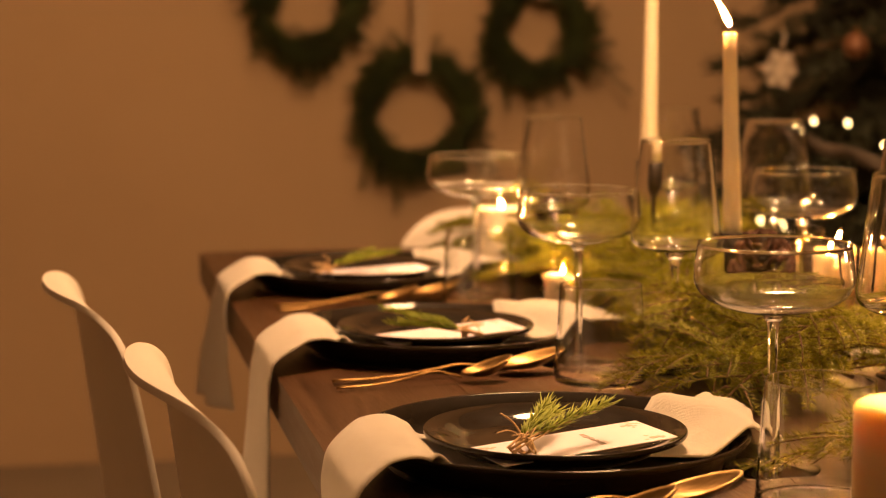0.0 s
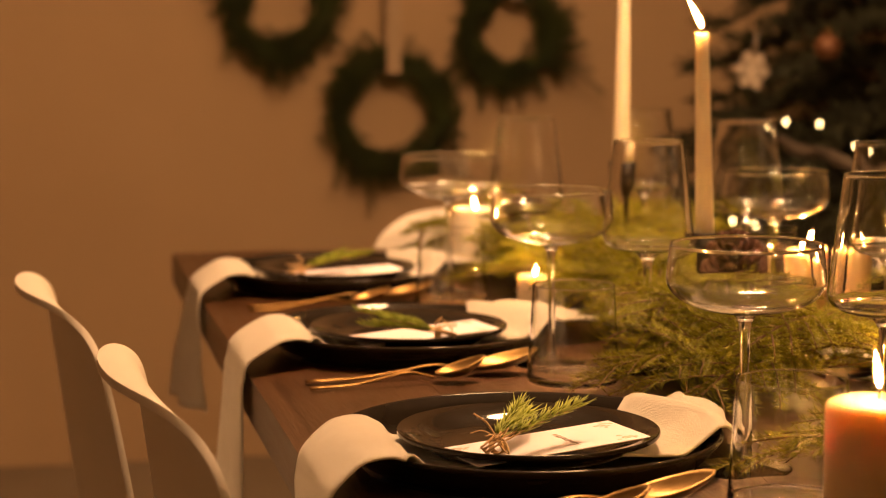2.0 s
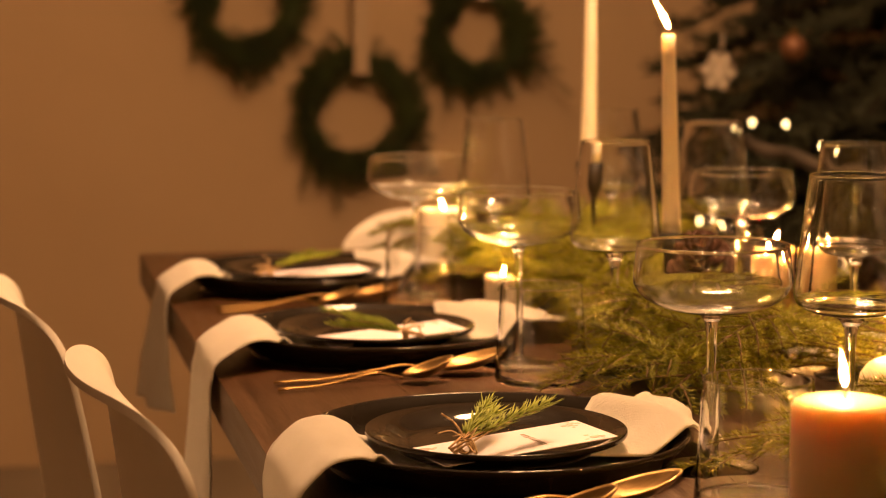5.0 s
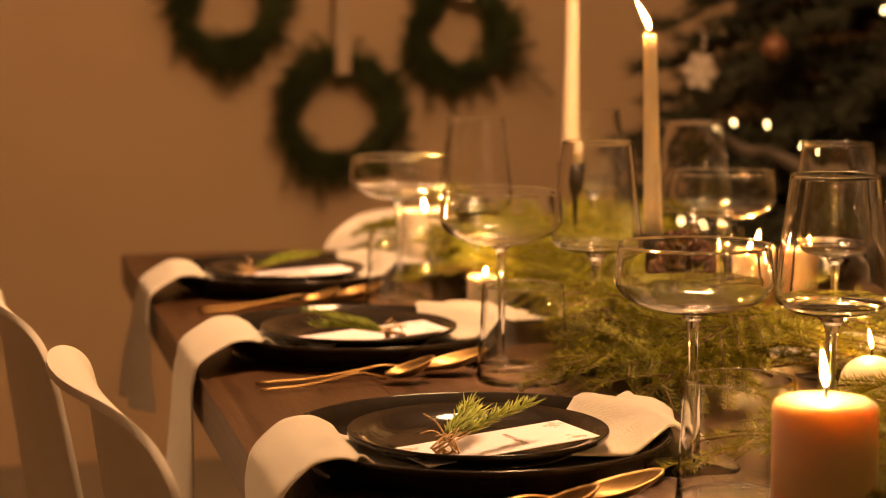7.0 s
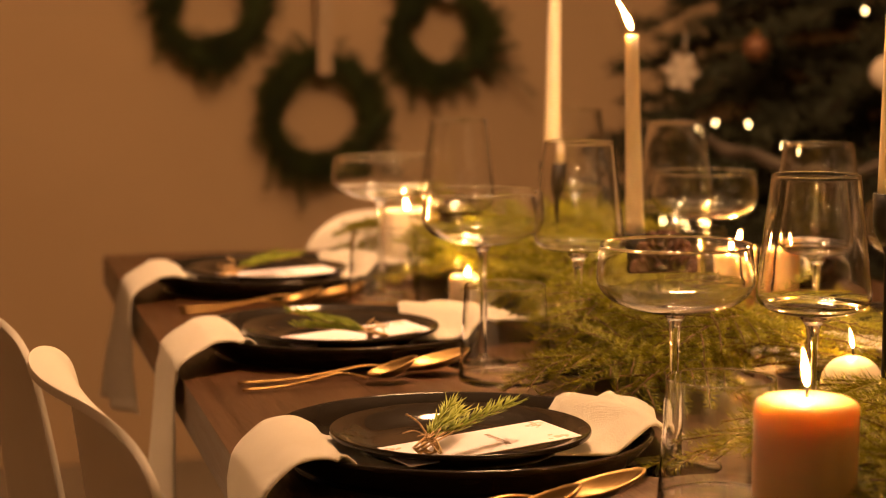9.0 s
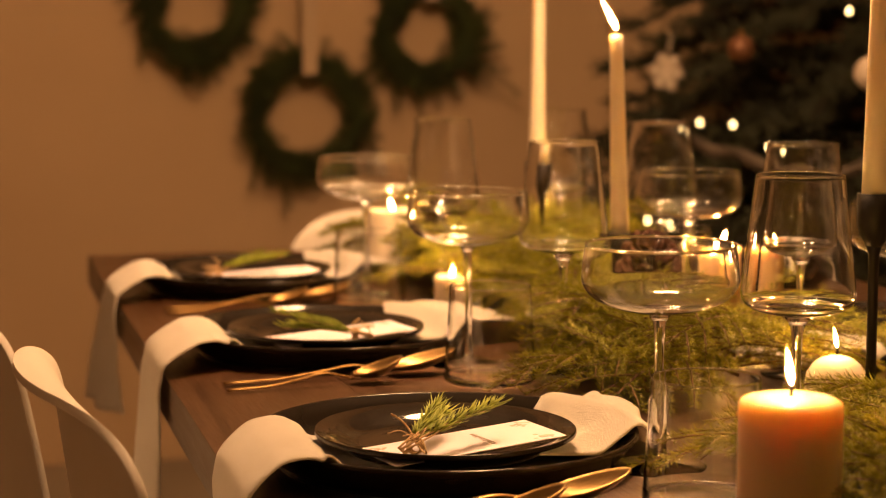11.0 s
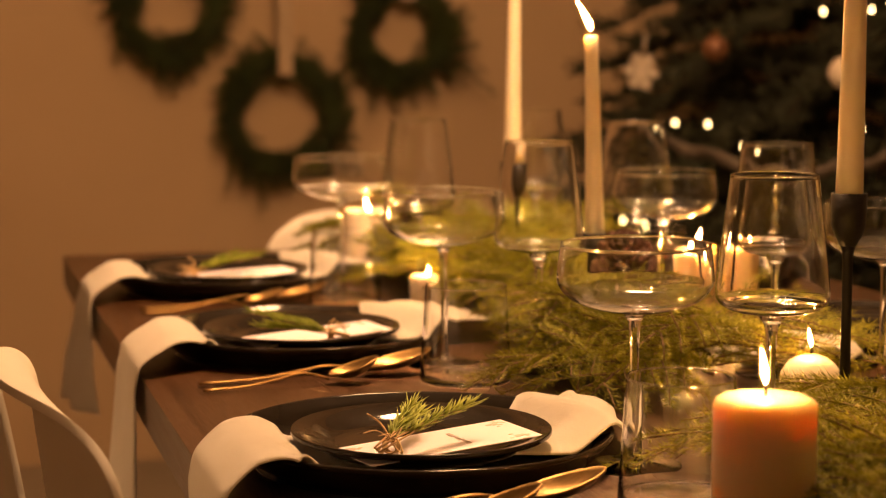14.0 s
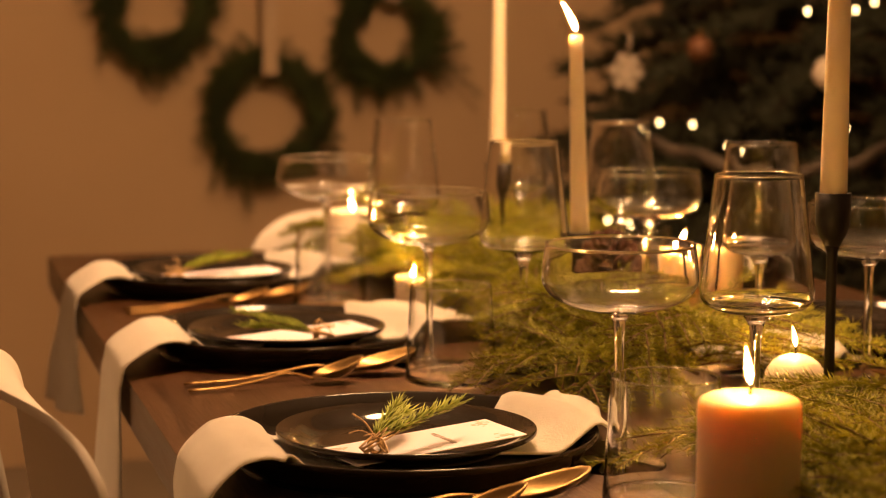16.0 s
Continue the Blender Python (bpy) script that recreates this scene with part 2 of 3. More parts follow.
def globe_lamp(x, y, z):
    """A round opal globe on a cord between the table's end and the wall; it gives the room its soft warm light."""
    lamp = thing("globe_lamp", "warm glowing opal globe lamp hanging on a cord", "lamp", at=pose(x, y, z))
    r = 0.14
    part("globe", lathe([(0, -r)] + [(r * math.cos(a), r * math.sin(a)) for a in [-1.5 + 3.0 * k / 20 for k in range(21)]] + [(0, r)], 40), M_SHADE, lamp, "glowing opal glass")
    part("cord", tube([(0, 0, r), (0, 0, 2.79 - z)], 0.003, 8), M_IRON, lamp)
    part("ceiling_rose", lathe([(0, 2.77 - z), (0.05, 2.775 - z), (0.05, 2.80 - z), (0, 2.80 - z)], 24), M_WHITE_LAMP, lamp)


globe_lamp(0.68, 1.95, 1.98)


# ---- the table ----
LEFT, RIGHT, NEAR, FAR, TOP = 0.196, 1.13, 0.55, 2.785, 0.75


def dining_table():
    table = thing("dining_table", "long dark-stained wooden dining table laid for dinner", "table", at=pose(0, 0, 0))
    n = 6
    w = (RIGHT - LEFT) / n
    board = mesh("board", *box(-w / 2 + 0.00015, NEAR, -0.042, w / 2 - 0.00015, FAR - 0.09, 0.0, 0.0006), M_WOOD, False)
    for i in range(n):
        ob = new("board", board)
        ob.parent = table
        ob.matrix_basis = pose(LEFT + (i + 0.5) * w, 0, TOP)
    part("end_board", box(LEFT, FAR - 0.089, TOP - 0.042, RIGHT, FAR, TOP, 0.002), M_WOOD, table, smooth=False)
    for y in (1.05, 2.35):
        for x in (0.52, 0.80):
            part("leg", box(x - 0.04, y - 0.04, 0.0, x + 0.04, y + 0.04, TOP - 0.043, 0.004), M_WOOD, table, smooth=False)
        part("foot", box(0.40, y - 0.05, 0.0, 0.92, y + 0.05, 0.06, 0.006), M_WOOD, table, smooth=False)


dining_table()


# ---- chairs ----
def chair():
    seat = thing("dining_chair", "white moulded plastic shell chair pushed up to the table", "chair", "chairs round the table")
    line = smooth_profile([(0.235, 0.425), (0.215, 0.448), (0.10, 0.446), (-0.04, 0.436), (-0.125, 0.455), (-0.165, 0.52), (-0.181, 0.60),
                           (-0.193, 0.68), (-0.202, 0.75), (-0.207, 0.790), (-0.215, 0.809), (-0.229, 0.819), (-0.246, 0.822)], 8)
    half = smooth_profile([(0.20, 0), (0.225, 0), (0.238, 0), (0.240, 0), (0.238, 0), (0.233, 0), (0.226, 0),
                           (0.216, 0), (0.205, 0), (0.199, 0), (0.194, 0), (0.192, 0), (0.190, 0)], 8)
    left_over = [sum((b - a).length for a, b in zip(line[i:], line[i + 1:])) for i in range(len(line))]
    n, verts, faces = 14, [], []
    for i, (p, w) in enumerate(zip(line, half)):
        s = i / (len(line) - 1)
        rounding = max(0.03, math.sqrt(max(0, 1 - max(0, 1 - left_over[i] / 0.085) ** 2)))
        fall = min(max((s - 0.55) / 0.45, 0), 1)
        upright = min(max((s - 0.35) / 0.2, 0), 1)
        back = upright * (1 - fall * fall * (3 - 2 * fall))
        for k in range(n + 1):
            v = -1 + 2 * k / n
            curl = abs(v) ** 2.3
            verts.append((p.x + back * 0.021 * curl, v * w[0] * rounding, p.y + (1 - upright) * 0.030 * curl))
    for i in range(len(line) - 1):
        for k in range(n):
            a = i * (n + 1) + k
            faces.append((a, a + 1, a + n + 2, a + n + 1))
    shell = part("shell", (verts, faces), M_SHELL, seat)
    thick = shell.modifiers.new("thickness", "SOLIDIFY")
    thick.thickness, thick.offset = 0.0062, 0.0
    soft = shell.modifiers.new("edge", "BEVEL")
    soft.width, soft.segments = 0.0018, 2
    for sx in (-1, 1):
        for sy in (-1, 1):
            part("leg", tube([(0.06 * sx, 0.09 * sy, 0.43), (0.2 * sx, 0.2 * sy, 0.0)], [0.014, 0.009], 10), M_SHELL, seat)
    part("seat_bracket", box(-0.09, -0.11, 0.405, 0.09, 0.11, 0.43, 0.004), M_SHELL, seat)
    return seat


first = chair()
first.matrix_basis = pose(0.231, 1.95, 0, 0, 0, 5)
copy_thing(first, pose(0.294, 1.445, 0, 0, 0, 4) @ Matrix.Scale(1.006, 4))
copy_thing(first, pose(0.705, 2.76, 0, 0, 0, -90) @ Matrix.Scale(0.955, 4))


# ---- place settings ----
PLATES = [(0.362, 1.410), (0.370, 1.925), (0.370, 2.405)]
OPPOSITE = [(0.945, 1.29), (0.945, 1.81), (0.945, 2.33)]


def charger_profile(r, h):
    return smooth_profile([(0, 0.004), (r * 0.30, 0.004), (r * 0.55, 0.004), (r * 0.72, 0.0040), (r * 0.82, 0.0046), (r * 0.89, h * 0.34), (r * 0.945, h * 0.74), (r * 0.984, h - 0.0006)], 8) + \
        [Vector((r * 0.992, h)), Vector((r, h - 0.0006)), Vector((r * 1.004, h - 0.0022)), Vector((r, h - 0.0042))] + \
        smooth_profile([(r * 0.985, h - 0.0060), (r * 0.925, h * 0.38), (r * 0.85, 0.0012), (r * 0.80, 0), (0, 0)], 5)


def side_profile(r, h):
    """A shallow coupe plate: flat floor, a bowl-like slope and a flatter lip."""
    return smooth_profile([(0, 0.004), (r * 0.30, 0.004), (r * 0.52, 0.004), (r * 0.63, 0.0043), (r * 0.72, 0.0062), (r * 0.82, 0.0110), (r * 0.90, h - 0.0022), (r * 0.984, h - 0.0004)], 8) + \
        [Vector((r * 0.993, h)), Vector((r, h - 0.0005)), Vector((r * 1.004, h - 0.0020)), Vector((r, h - 0.0036))] + \
        smooth_profile([(r * 0.985, h - 0.0045), (r * 0.88, h * 0.55), (r * 0.75, 0.0014), (r * 0.68, 0), (0, 0)], 5)


def plates():
    charger = thing("charger_plate", "large glossy black charger plate on the dark table", "plate", "charger plates")
    part("plate", lathe([tuple(p) for p in charger_profile(0.145, 0.0250)], 96), M_BLACK, charger)
    small = thing("side_plate", "small glossy black plate stacked on a charger and napkin", "plate", "small plates")
    part("plate", lathe([tuple(p) for p in side_profile(0.0985, 0.0160)], 80), M_BLACK, small)
    return charger, small


charger, small_plate = plates()
for k, (x, y) in enumerate(PLATES + OPPOSITE):
    m = pose(x, y, TOP, 0, 0, 17 * k)
    n = pose(x, y, TOP + 0.0095, 0, 0, 31 * k)
    if k == 0:
        charger.matrix_basis, small_plate.matrix_basis = m, n
    else:
        copy_thing(charger, m)
        copy_thing(small_plate, n)


def charger_height(r):
    """The upper side of a charger at the distance r from its middle, over the table."""
    return 0.0045 if r < 0.116 else 0.0045 + 0.0207 * min(1, (r - 0.116) / 0.026) if r < 0.147 else max(0.0, 0.0252 - 0.8 * (r - 0.147))


def napkin(name_at, mirror=1, seed=0, drop=0.26, reach=0.196, slant=-0.055, flare=0.0, nearer=0.0):
    """A folded strip of linen: it lies across the charger, under the small plate, runs over the table's edge and hangs down."""
    cx, cy = name_at
    rnd = random.Random(seed)
    edge = (LEFT - cx) if mirror > 0 else (cx - RIGHT)
    top = smooth_profile([(reach, 0.0115), (reach - 0.010, 0.0165), (reach - 0.025, 0.0200), (0.14, 0.0235), (0.115, 0.0105), (0.09, 0.0075), (0.0, 0.0062), (-0.085, 0.0075),
                          (-0.106, 0.0205), (-0.121, 0.0285), (-0.138, 0.0300), (-0.150, 0.0268), (edge - 0.001, 0.0135), (edge - 0.006, -0.002), (edge - 0.008, -0.014),
                          (edge - 0.0085, -0.05), (edge - 0.011, -0.6 * drop), (edge - 0.009, -drop)], 5)
    n, verts, faces, run = 16, [], [], [0.0]
    for a, b in zip(top, top[1:]):
        run.append(run[-1] + (b - a).length)
    wave = rnd.uniform(0, 6)
    for i, p in enumerate(top):
        hang = min(max((-p.y) / 0.15, 0), 1)
        wide = 0.150 * (1 - 0.22 * hang)
        for k in range(n + 1):
            v = -0.5 + k / n
            ripple = 0.0007 * math.sin(11 * v + 30 * p.x + wave) + 0.0005 * math.sin(23 * v - 25 * p.x)
            x = p.x + slant * v * max(0, p.x) / 0.19 + hang * (0.008 * math.sin(8 * v + wave) + 0.010 * abs(v)) + 0.004 * math.sin(v * 7 + wave) * min(max((p.x - reach + 0.06) / 0.06, 0), 1) - flare * (v + 0.5) * min(max(-p.y / 0.13, 0), 1)
            v *= 1 - (0.32 * math.exp(-(p.x / 0.10) ** 2) if v < 0 else 0)
            y = 0.43 * max(p.x, edge - 0.002) - nearer * min(max(p.x / 0.11, 0), 1) + 0.010 + 0.020 * math.exp(-(p.x / 0.11) ** 2) + v * wide + 0.012 * hang * math.sin(wave)
            z = p.y + ripple * (0.15 if -0.1 < p.x < 0.1 else 1.0)
            if p.x > edge + 0.02 and abs(p.x) > 0.095:
                z = max(z, charger_height(math.hypot(x, y)) + 0.0022)
            verts.append((cx + mirror * x, cy + mirror * y, TOP + z + 0.0012))
    for i in range(len(top) - 1):
        for k in range(n):
            a = i * (n + 1) + k
            faces.append((a, a + 1, a + n + 2, a + n + 1))
    data = mesh("napkin", verts, faces, M_LINEN)
    layer = data.uv_layers.new(name="weave")
    for poly in data.polygons:
        for li in poly.loop_indices:
            v = data.loops[li].vertex_index
            layer.data[li].uv = ((v % (n + 1)) / n * 0.15, run[v // (n + 1)])
    ob = new("napkin", data)
    tagged(ob, "cream linen napkin under a plate, hanging over the edge", "napkin", "napkins")
    thick = ob.modifiers.new("thickness", "SOLIDIFY")
    thick.thickness, thick.offset = 0.0018, 1.0
    return ob


for k, place in enumerate(PLATES):
    napkin(place, 1, k, (0.27, 0.25, 0.128)[k], (0.174, 0.208, 0.196)[k], (0.020, -0.045, -0.055)[k], (0.0, 0.007, 0.026)[k], (0.050, 0.016, 0.0)[k])
for k, place in enumerate(OPPOSITE):
    napkin(place, -1, 10 + k)


# ---- cutlery ----
def spoon(length):
    """A spoon along +x from its handle's end, with a hollow bowl at the far end."""
    s = thing("spoon", "matt gold metal spoon lying on the bare table", "spoon", "gold spoons")
    k = length / 0.21
    handle = smooth_profile([(0, 0, 0.002), (0.05 * k, 0, 0.003), (0.09 * k, 0, 0.008), (0.115 * k, 0, 0.0115), (0.135 * k, 0, 0.0085), (0.15 * k, 0, 0.0045)], 4)
    radii = [0.0034 - 0.0012 * min(1, i / (len(handle) * 0.7)) for i in range(len(handle))]
    part("handle", tube(handle, radii, 8, 0.42), M_GOLD, s)
    verts, faces, nu, nv = [], [], 12, 14
    lx, ly = 0.031 * k, 0.0160 * k
    for i in range(nu + 1):
        r = i / nu
        for j in range(nv):
            a = 2 * math.pi * j / nv
            px, py = r * math.cos(a), r * math.sin(a)
            width = ly * (1 - 0.16 * px)
            verts.append((0.149 * k + lx * (1 + px), width * py, 0.0022 + 0.0095 * r * r + 0.005 * max(0, px) * r - 0.004 * max(0, -px) * r * r + 0.003 * (1 + px)))
    for i in range(nu):
        for j in range(nv):
            m = (j + 1) % nv
            faces.append((i * nv + j, i * nv + m, (i + 1) * nv + m, (i + 1) * nv + j))
    bowl = part("bowl", (verts, faces), M_GOLD, s)
    thick = bowl.modifiers.new("thickness", "SOLIDIFY")
    thick.thickness, thick.offset = 0.0016, 0.0
    return s


def fork(length=0.20):
    f = thing("fork", "matt gold metal fork lying beside a charger plate", "fork", "gold forks")
    handle = smooth_profile([(0, 0, 0.002), (0.05, 0, 0.003), (0.10, 0, 0.009), (0.135, 0, 0.006), (0.15, 0, 0.004)], 4)
    part("handle", tube(handle, [0.0042 - 0.0019 * min(1, i / 12) for i in range(len(handle))], 8, 0.42), M_GOLD, f)
    part("palm", tube([(0.148, 0, 0.004), (0.156, 0, 0.0025), (0.168, 0, 0.002)], [0.003, 0.009, 0.0105], 10, 0.16), M_GOLD, f)
    for y in (-0.0083, -0.0028, 0.0028, 0.0083):
        part("tine", tube([(0.166, y, 0.0022), (0.185, y, 0.003), (0.202, y * 0.95, 0.009)], [0.0016, 0.0014, 0.0006], 6), M_GOLD, f)
    return f


long_spoon, short_spoon, one_fork = spoon(0.220), spoon(0.165), fork()
for k, (x, y) in enumerate(PLATES + OPPOSITE):
    s = 1 if k < 3 else -1
    turn = 0 if s > 0 else 180
    spots = ((long_spoon, (-0.129, -0.178), 5.5), (short_spoon, (-0.130, -0.212), 8.0), (one_fork, (-0.113, 0.168), 3.5))
    for ob, (dx, dy), angle in spots:
        m = pose(x + s * dx, y + s * dy, TOP + 0.0012, 0 if ob is one_fork else 2, 0, angle + turn)
        if k == 0:
            ob.matrix_basis = m
        else:
            copy_thing(ob, m)


# ---- glassware ----
def rim_bead(outer, inner):
    """A rounded lip that is a little thicker than the wall below it."""
    c, z, r = (outer[0] + inner[0]) / 2, outer[1], 0.00072
    return [(c + r * math.cos(a), z + 0.0006 + r * math.sin(a)) for a in (-0.5, 0.0, 0.5, 1.05, 1.57, 2.09, 2.64, 3.14, 3.64)]


def stemmed(g, foot_r, neck, bowl, inner, neck_top):
    """Foot, stem and bowl of one glass."""
    f = smooth_profile([(foot_r, 0.0008), (foot_r, 0.0018), (0.020, 0.0032), (0.008, 0.0055), (0.0046, 0.0095)], 4)
    part("foot", lathe(crisp([(0, 0.0), (foot_r - 0.0005, 0.0)] + [tuple(p) for p in f] + [(0, 0.0095)]), 64), M_GLASS, g).visible_shadow = False
    s = smooth_profile([(0.0046, 0.0097), (0.0040, 0.018), (0.0036, 0.04)] + neck, 4)
    part("stem", lathe(crisp([(0, 0.0097)] + [tuple(p) for p in s] + [(0, neck_top)]), 32), M_GLASS, g).visible_shadow = False
    part("bowl", lathe(crisp([(0, neck_top + 0.0002), tuple(bowl[0])], 0.0003) + [tuple(p) for p in smooth_profile(bowl, 10)] + rim_bead(bowl[-1], inner[0]) + [tuple(p) for p in smooth_profile(inner, 10)], 96), M_GLASS, g).visible_shadow = False


def coupe():
    g = thing("coupe_glass", "empty clear coupe glass on a slim stem", "glass", "coupe glasses")
    stemmed(g, 0.0355, [(0.0036, 0.09), (0.0048, 0.108), (0.009, 0.1150)],
            [(0.009, 0.1152), (0.030, 0.1185), (0.048, 0.1255), (0.0565, 0.1350), (0.0580, 0.1440), (0.0556, 0.1662)],
            [(0.0546, 0.1662), (0.0572, 0.1440), (0.0559, 0.1356), (0.0475, 0.1265), (0.030, 0.1196), (0.0, 0.1170)], 0.1150)
    return g


def wine_glass():
    g = thing("wine_glass", "empty clear wine glass narrowing towards its rim", "glass", "wine glasses")
    stemmed(g, 0.0345, [(0.0037, 0.085), (0.0055, 0.102), (0.011, 0.1105)],
            [(0.011, 0.1107), (0.030, 0.1145), (0.0395, 0.1195), (0.0425, 0.1270), (0.0415, 0.1400), (0.0370, 0.1790), (0.0326, 0.2152)],
            [(0.0316, 0.2152), (0.0361, 0.1790), (0.0405, 0.1405), (0.0416, 0.1276), (0.0389, 0.1206), (0.030, 0.1157), (0.0, 0.1128)], 0.1105)
    return g


def tumbler():
    g = thing("tumbler", "empty clear tumbler with a heavy base", "glass", "tumblers")
    base = [(0, 0), (0.0385, 0), (0.0405, 0.0006), (0.0418, 0.002), (0.0424, 0.005), (0.0424, 0.0066), (0, 0.0066)]
    wall = [(0.0395, 0.0068), (0.0424, 0.0068), (0.0420, 0.012), (0.0408, 0.03), (0.0395, 0.05), (0.0384, 0.07), (0.0374, 0.0880)] + rim_bead((0.0374, 0.0880), (0.0363, 0.0880)) + \
        [(0.0363, 0.0880), (0.0373, 0.07), (0.0384, 0.05), (0.0397, 0.03), (0.0408, 0.013), (0.0403, 0.0085), (0.0395, 0.0068)]
    part("base", lathe(crisp(base, 0.0003), 72), M_GLASS, g).visible_shadow = False
    part("wall", lathe(crisp(wall, 0.0003), 72), M_GLASS, g).visible_shadow = False
    return g


GLASSES = (
    (coupe, [(0.488, 2.285), (0.484, 1.802), (0.780, 1.985), (0.508, 1.346), (0.840, 1.593)]),
    (wine_glass, [(0.558, 2.190), (0.565, 1.756), (0.779, 2.070), (0.614, 1.338), (0.770, 1.675), (0.759, 2.380)]),
    (tumbler, [(0.471, 2.189), (0.482, 1.714), (0.498, 1.229), (0.855, 1.490), (0.83, 2.14)]),
)
for make, spots in GLASSES:
    one = make()
    for k, (x, y) in enumerate(spots):
        m = pose(x, y, TOP + 0.0006, 0, 0, 41 * k)
        if k == 0:
            one.matrix_basis = m
        else:
            copy_thing(one, m)


# ---- candles ----
def flame(candle, parent, z, height, lean=(0, 0), root=(0, 0)):
    """A pointed drop of fire: a hot core, which lights the table, in a thin envelope."""
    prof = [(0, 0), (0.35, 0.04), (0.75, 0.14), (1.0, 0.28), (0.92, 0.44), (0.62, 0.66), (0.30, 0.85), (0.08, 0.97), (0, 1.0)]
    made = []
    for r, h, low in ((height * 0.124, height, 0.0), (height * 0.078, height * 0.82, height * 0.06)):
        verts, faces = lathe([(a * r, low + b * h) for a, b in prof], 20)
        made.append(([(v[0] + lean[0] * (v[2] / height) ** 1.4, v[1] + lean[1] * (v[2] / height) ** 1.4, v[2]) for v in verts], faces))
    part("flame", made[0], M_FLAME, parent, "orange-edged yellow flame", at=pose(root[0], root[1], z))
    part("flame_core", made[1], M_CORE, parent, "white-hot flame core", at=pose(root[0], root[1], z))


def pillar(x, y, z, r, height, mat, label, lit=0.03, dome=False, wick_lean=0.0, crown=False):
    c = thing("pillar_candle", label, "candle", "pillar candles", at=pose(x, y, z))
    if dome:
        line = [(0, 0), (r * 0.93, 0), (r, 0.003), (r, height * 0.45)] + [(r * math.cos(a), height * 0.45 + height * 0.5 * math.sin(a)) for a in (0.35, 0.7, 1.0, 1.25, 1.45)] + [(0, height * 0.95)]
    else:
        line = [(0, 0), (r - 0.002, 0), (r, 0.002), (r, height * 0.5), (r * 1.005, height - 0.006), (r * 0.985, height - 0.001), (r * 0.94, height + 0.0005),
                (r * 0.84, height - 0.0015), (r * 0.6, height - 0.0045), (r * 0.3, height - 0.0060), (0, height - 0.0062)]
    if crown:
        line = line[:4] + [(r * 1.003, height - 0.008), (r * 0.99, height - 0.0045), (r * 0.95, height - 0.0022), (r * 0.82, height - 0.0002), (r * 0.5, height + 0.0008), (0, height + 0.0009)]
    part("wax_body", lathe(line, 48), mat, c)
    base = height * 0.95 if dome else height + 0.0009 if crown else height - 0.0062
    wick = part("wick", tube([(0, 0, base - 0.002), (0.0003, 0, base + 0.006), (0.0012, 0.0005, base + 0.010)], 0.0008, 6), M_WICK, c)
    if lit:
        flame(c, wick, base + 0.005, lit, (-0.004 + wick_lean, 0))
    return c


def taper(x, y, z, r, height, mat, label, lean=(0, 0), lit=0.0, flame_lean=(0, 0)):
    c = thing("taper_candle", label, "candle", "taper candles", at=pose(x, y, z))
    path = [(lean[0] * k / 12, lean[1] * k / 12, height * k / 12) for k in range(13)]
    path += [(lean[0], lean[1], height + 0.001)]
    part("wax_body", tube(path, [r * (1 - 0.30 * k / 12) for k in range(13)] + [r * 0.58], 28), mat, c)
    wick = part("wick", tube([(lean[0], lean[1], height), (lean[0], lean[1], height + 0.006), (lean[0] - 0.0012, lean[1], height + 0.009)], 0.0007, 6), M_WICK, c)
    if lit:
        flame(c, wick, height + 0.004, lit, flame_lean, lean)
    return c


def candlestick(x, y, top, label):
    h = top - TOP
    s = thing("candlestick", label, "candlestick", "black candlesticks", at=pose(x, y, TOP))
    part("base", lathe([(0, 0), (0.034, 0), (0.035, 0.002), (0.034, 0.005), (0.010, 0.007), (0.005, 0.012), (0, 0.012)], 40), M_IRON, s)
    part("stem", lathe([(0, 0.006), (0.0045, 0.006), (0.0042, h * 0.5), (0.0046, h - 0.05), (0.0065, h - 0.043), (0, h - 0.043)], 20), M_IRON, s)
    part("cup", lathe([(0, h - 0.046), (0.006, h - 0.044), (0.0115, h - 0.034), (0.0142, h - 0.026), (0.0148, h), (0.0132, h + 0.0004), (0.0125, h - 0.002), (0, h - 0.0022)], 32), M_IRON, s)


candlestick(0.735, 1.458, 0.940, "slim black iron candlestick rising from fir branches")
taper(0.735, 1.458, 0.9385, 0.0113, 0.25, M_WAX, "tall unlit ivory taper candle in a black candlestick", (0.002, 0))
candlestick(0.703, 2.294, 0.908, "slim black iron candlestick among the glasses")
taper(0.703, 2.294, 0.9065, 0.0104, 0.214, M_WAX_WHITE, "tall burning white taper candle in a black candlestick", (0.002, 0), 0.024, (-0.008, 0))
candlestick(0.674, 1.907, 0.862, "low black iron candlestick behind a pine cone")
taper(0.674, 1.907, 0.8605, 0.0097, 0.203, M_WAX, "burning ivory taper candle with a flame blown sideways", (-0.006, 0), 0.036, (-0.019, 0))

pillar(0.508, 1.113, TOP, 0.0325, 0.097, M_WAX_HONEY, "thick honey-coloured pillar candle burning among fir branches", 0.0285, crown=True)
pillar(0.740, 1.532, TOP, 0.0270, 0.047, M_WAX, "low domed ivory candle burning in the greenery", 0.021, True)
pillar(0.848, 2.055, TOP, 0.0205, 0.077, M_WAX_AMBER, "small ivory pillar candle burning behind the greenery", 0.022, wick_lean=0.009)
pillar(0.890, 2.036, TOP, 0.0195, 0.075, M_WAX_AMBER, "small ivory pillar candle burning beside a wine glass", 0.021)
pillar(0.573, 2.516, TOP, 0.0312, 0.081, M_WAX_WHITE, "broad white pillar candle burning near the table's end", 0.018)
pillar(0.643, 2.640, TOP, 0.0125, 0.061, M_WAX_WHITE, "thin short white candle burning at the table's end", 0.012)
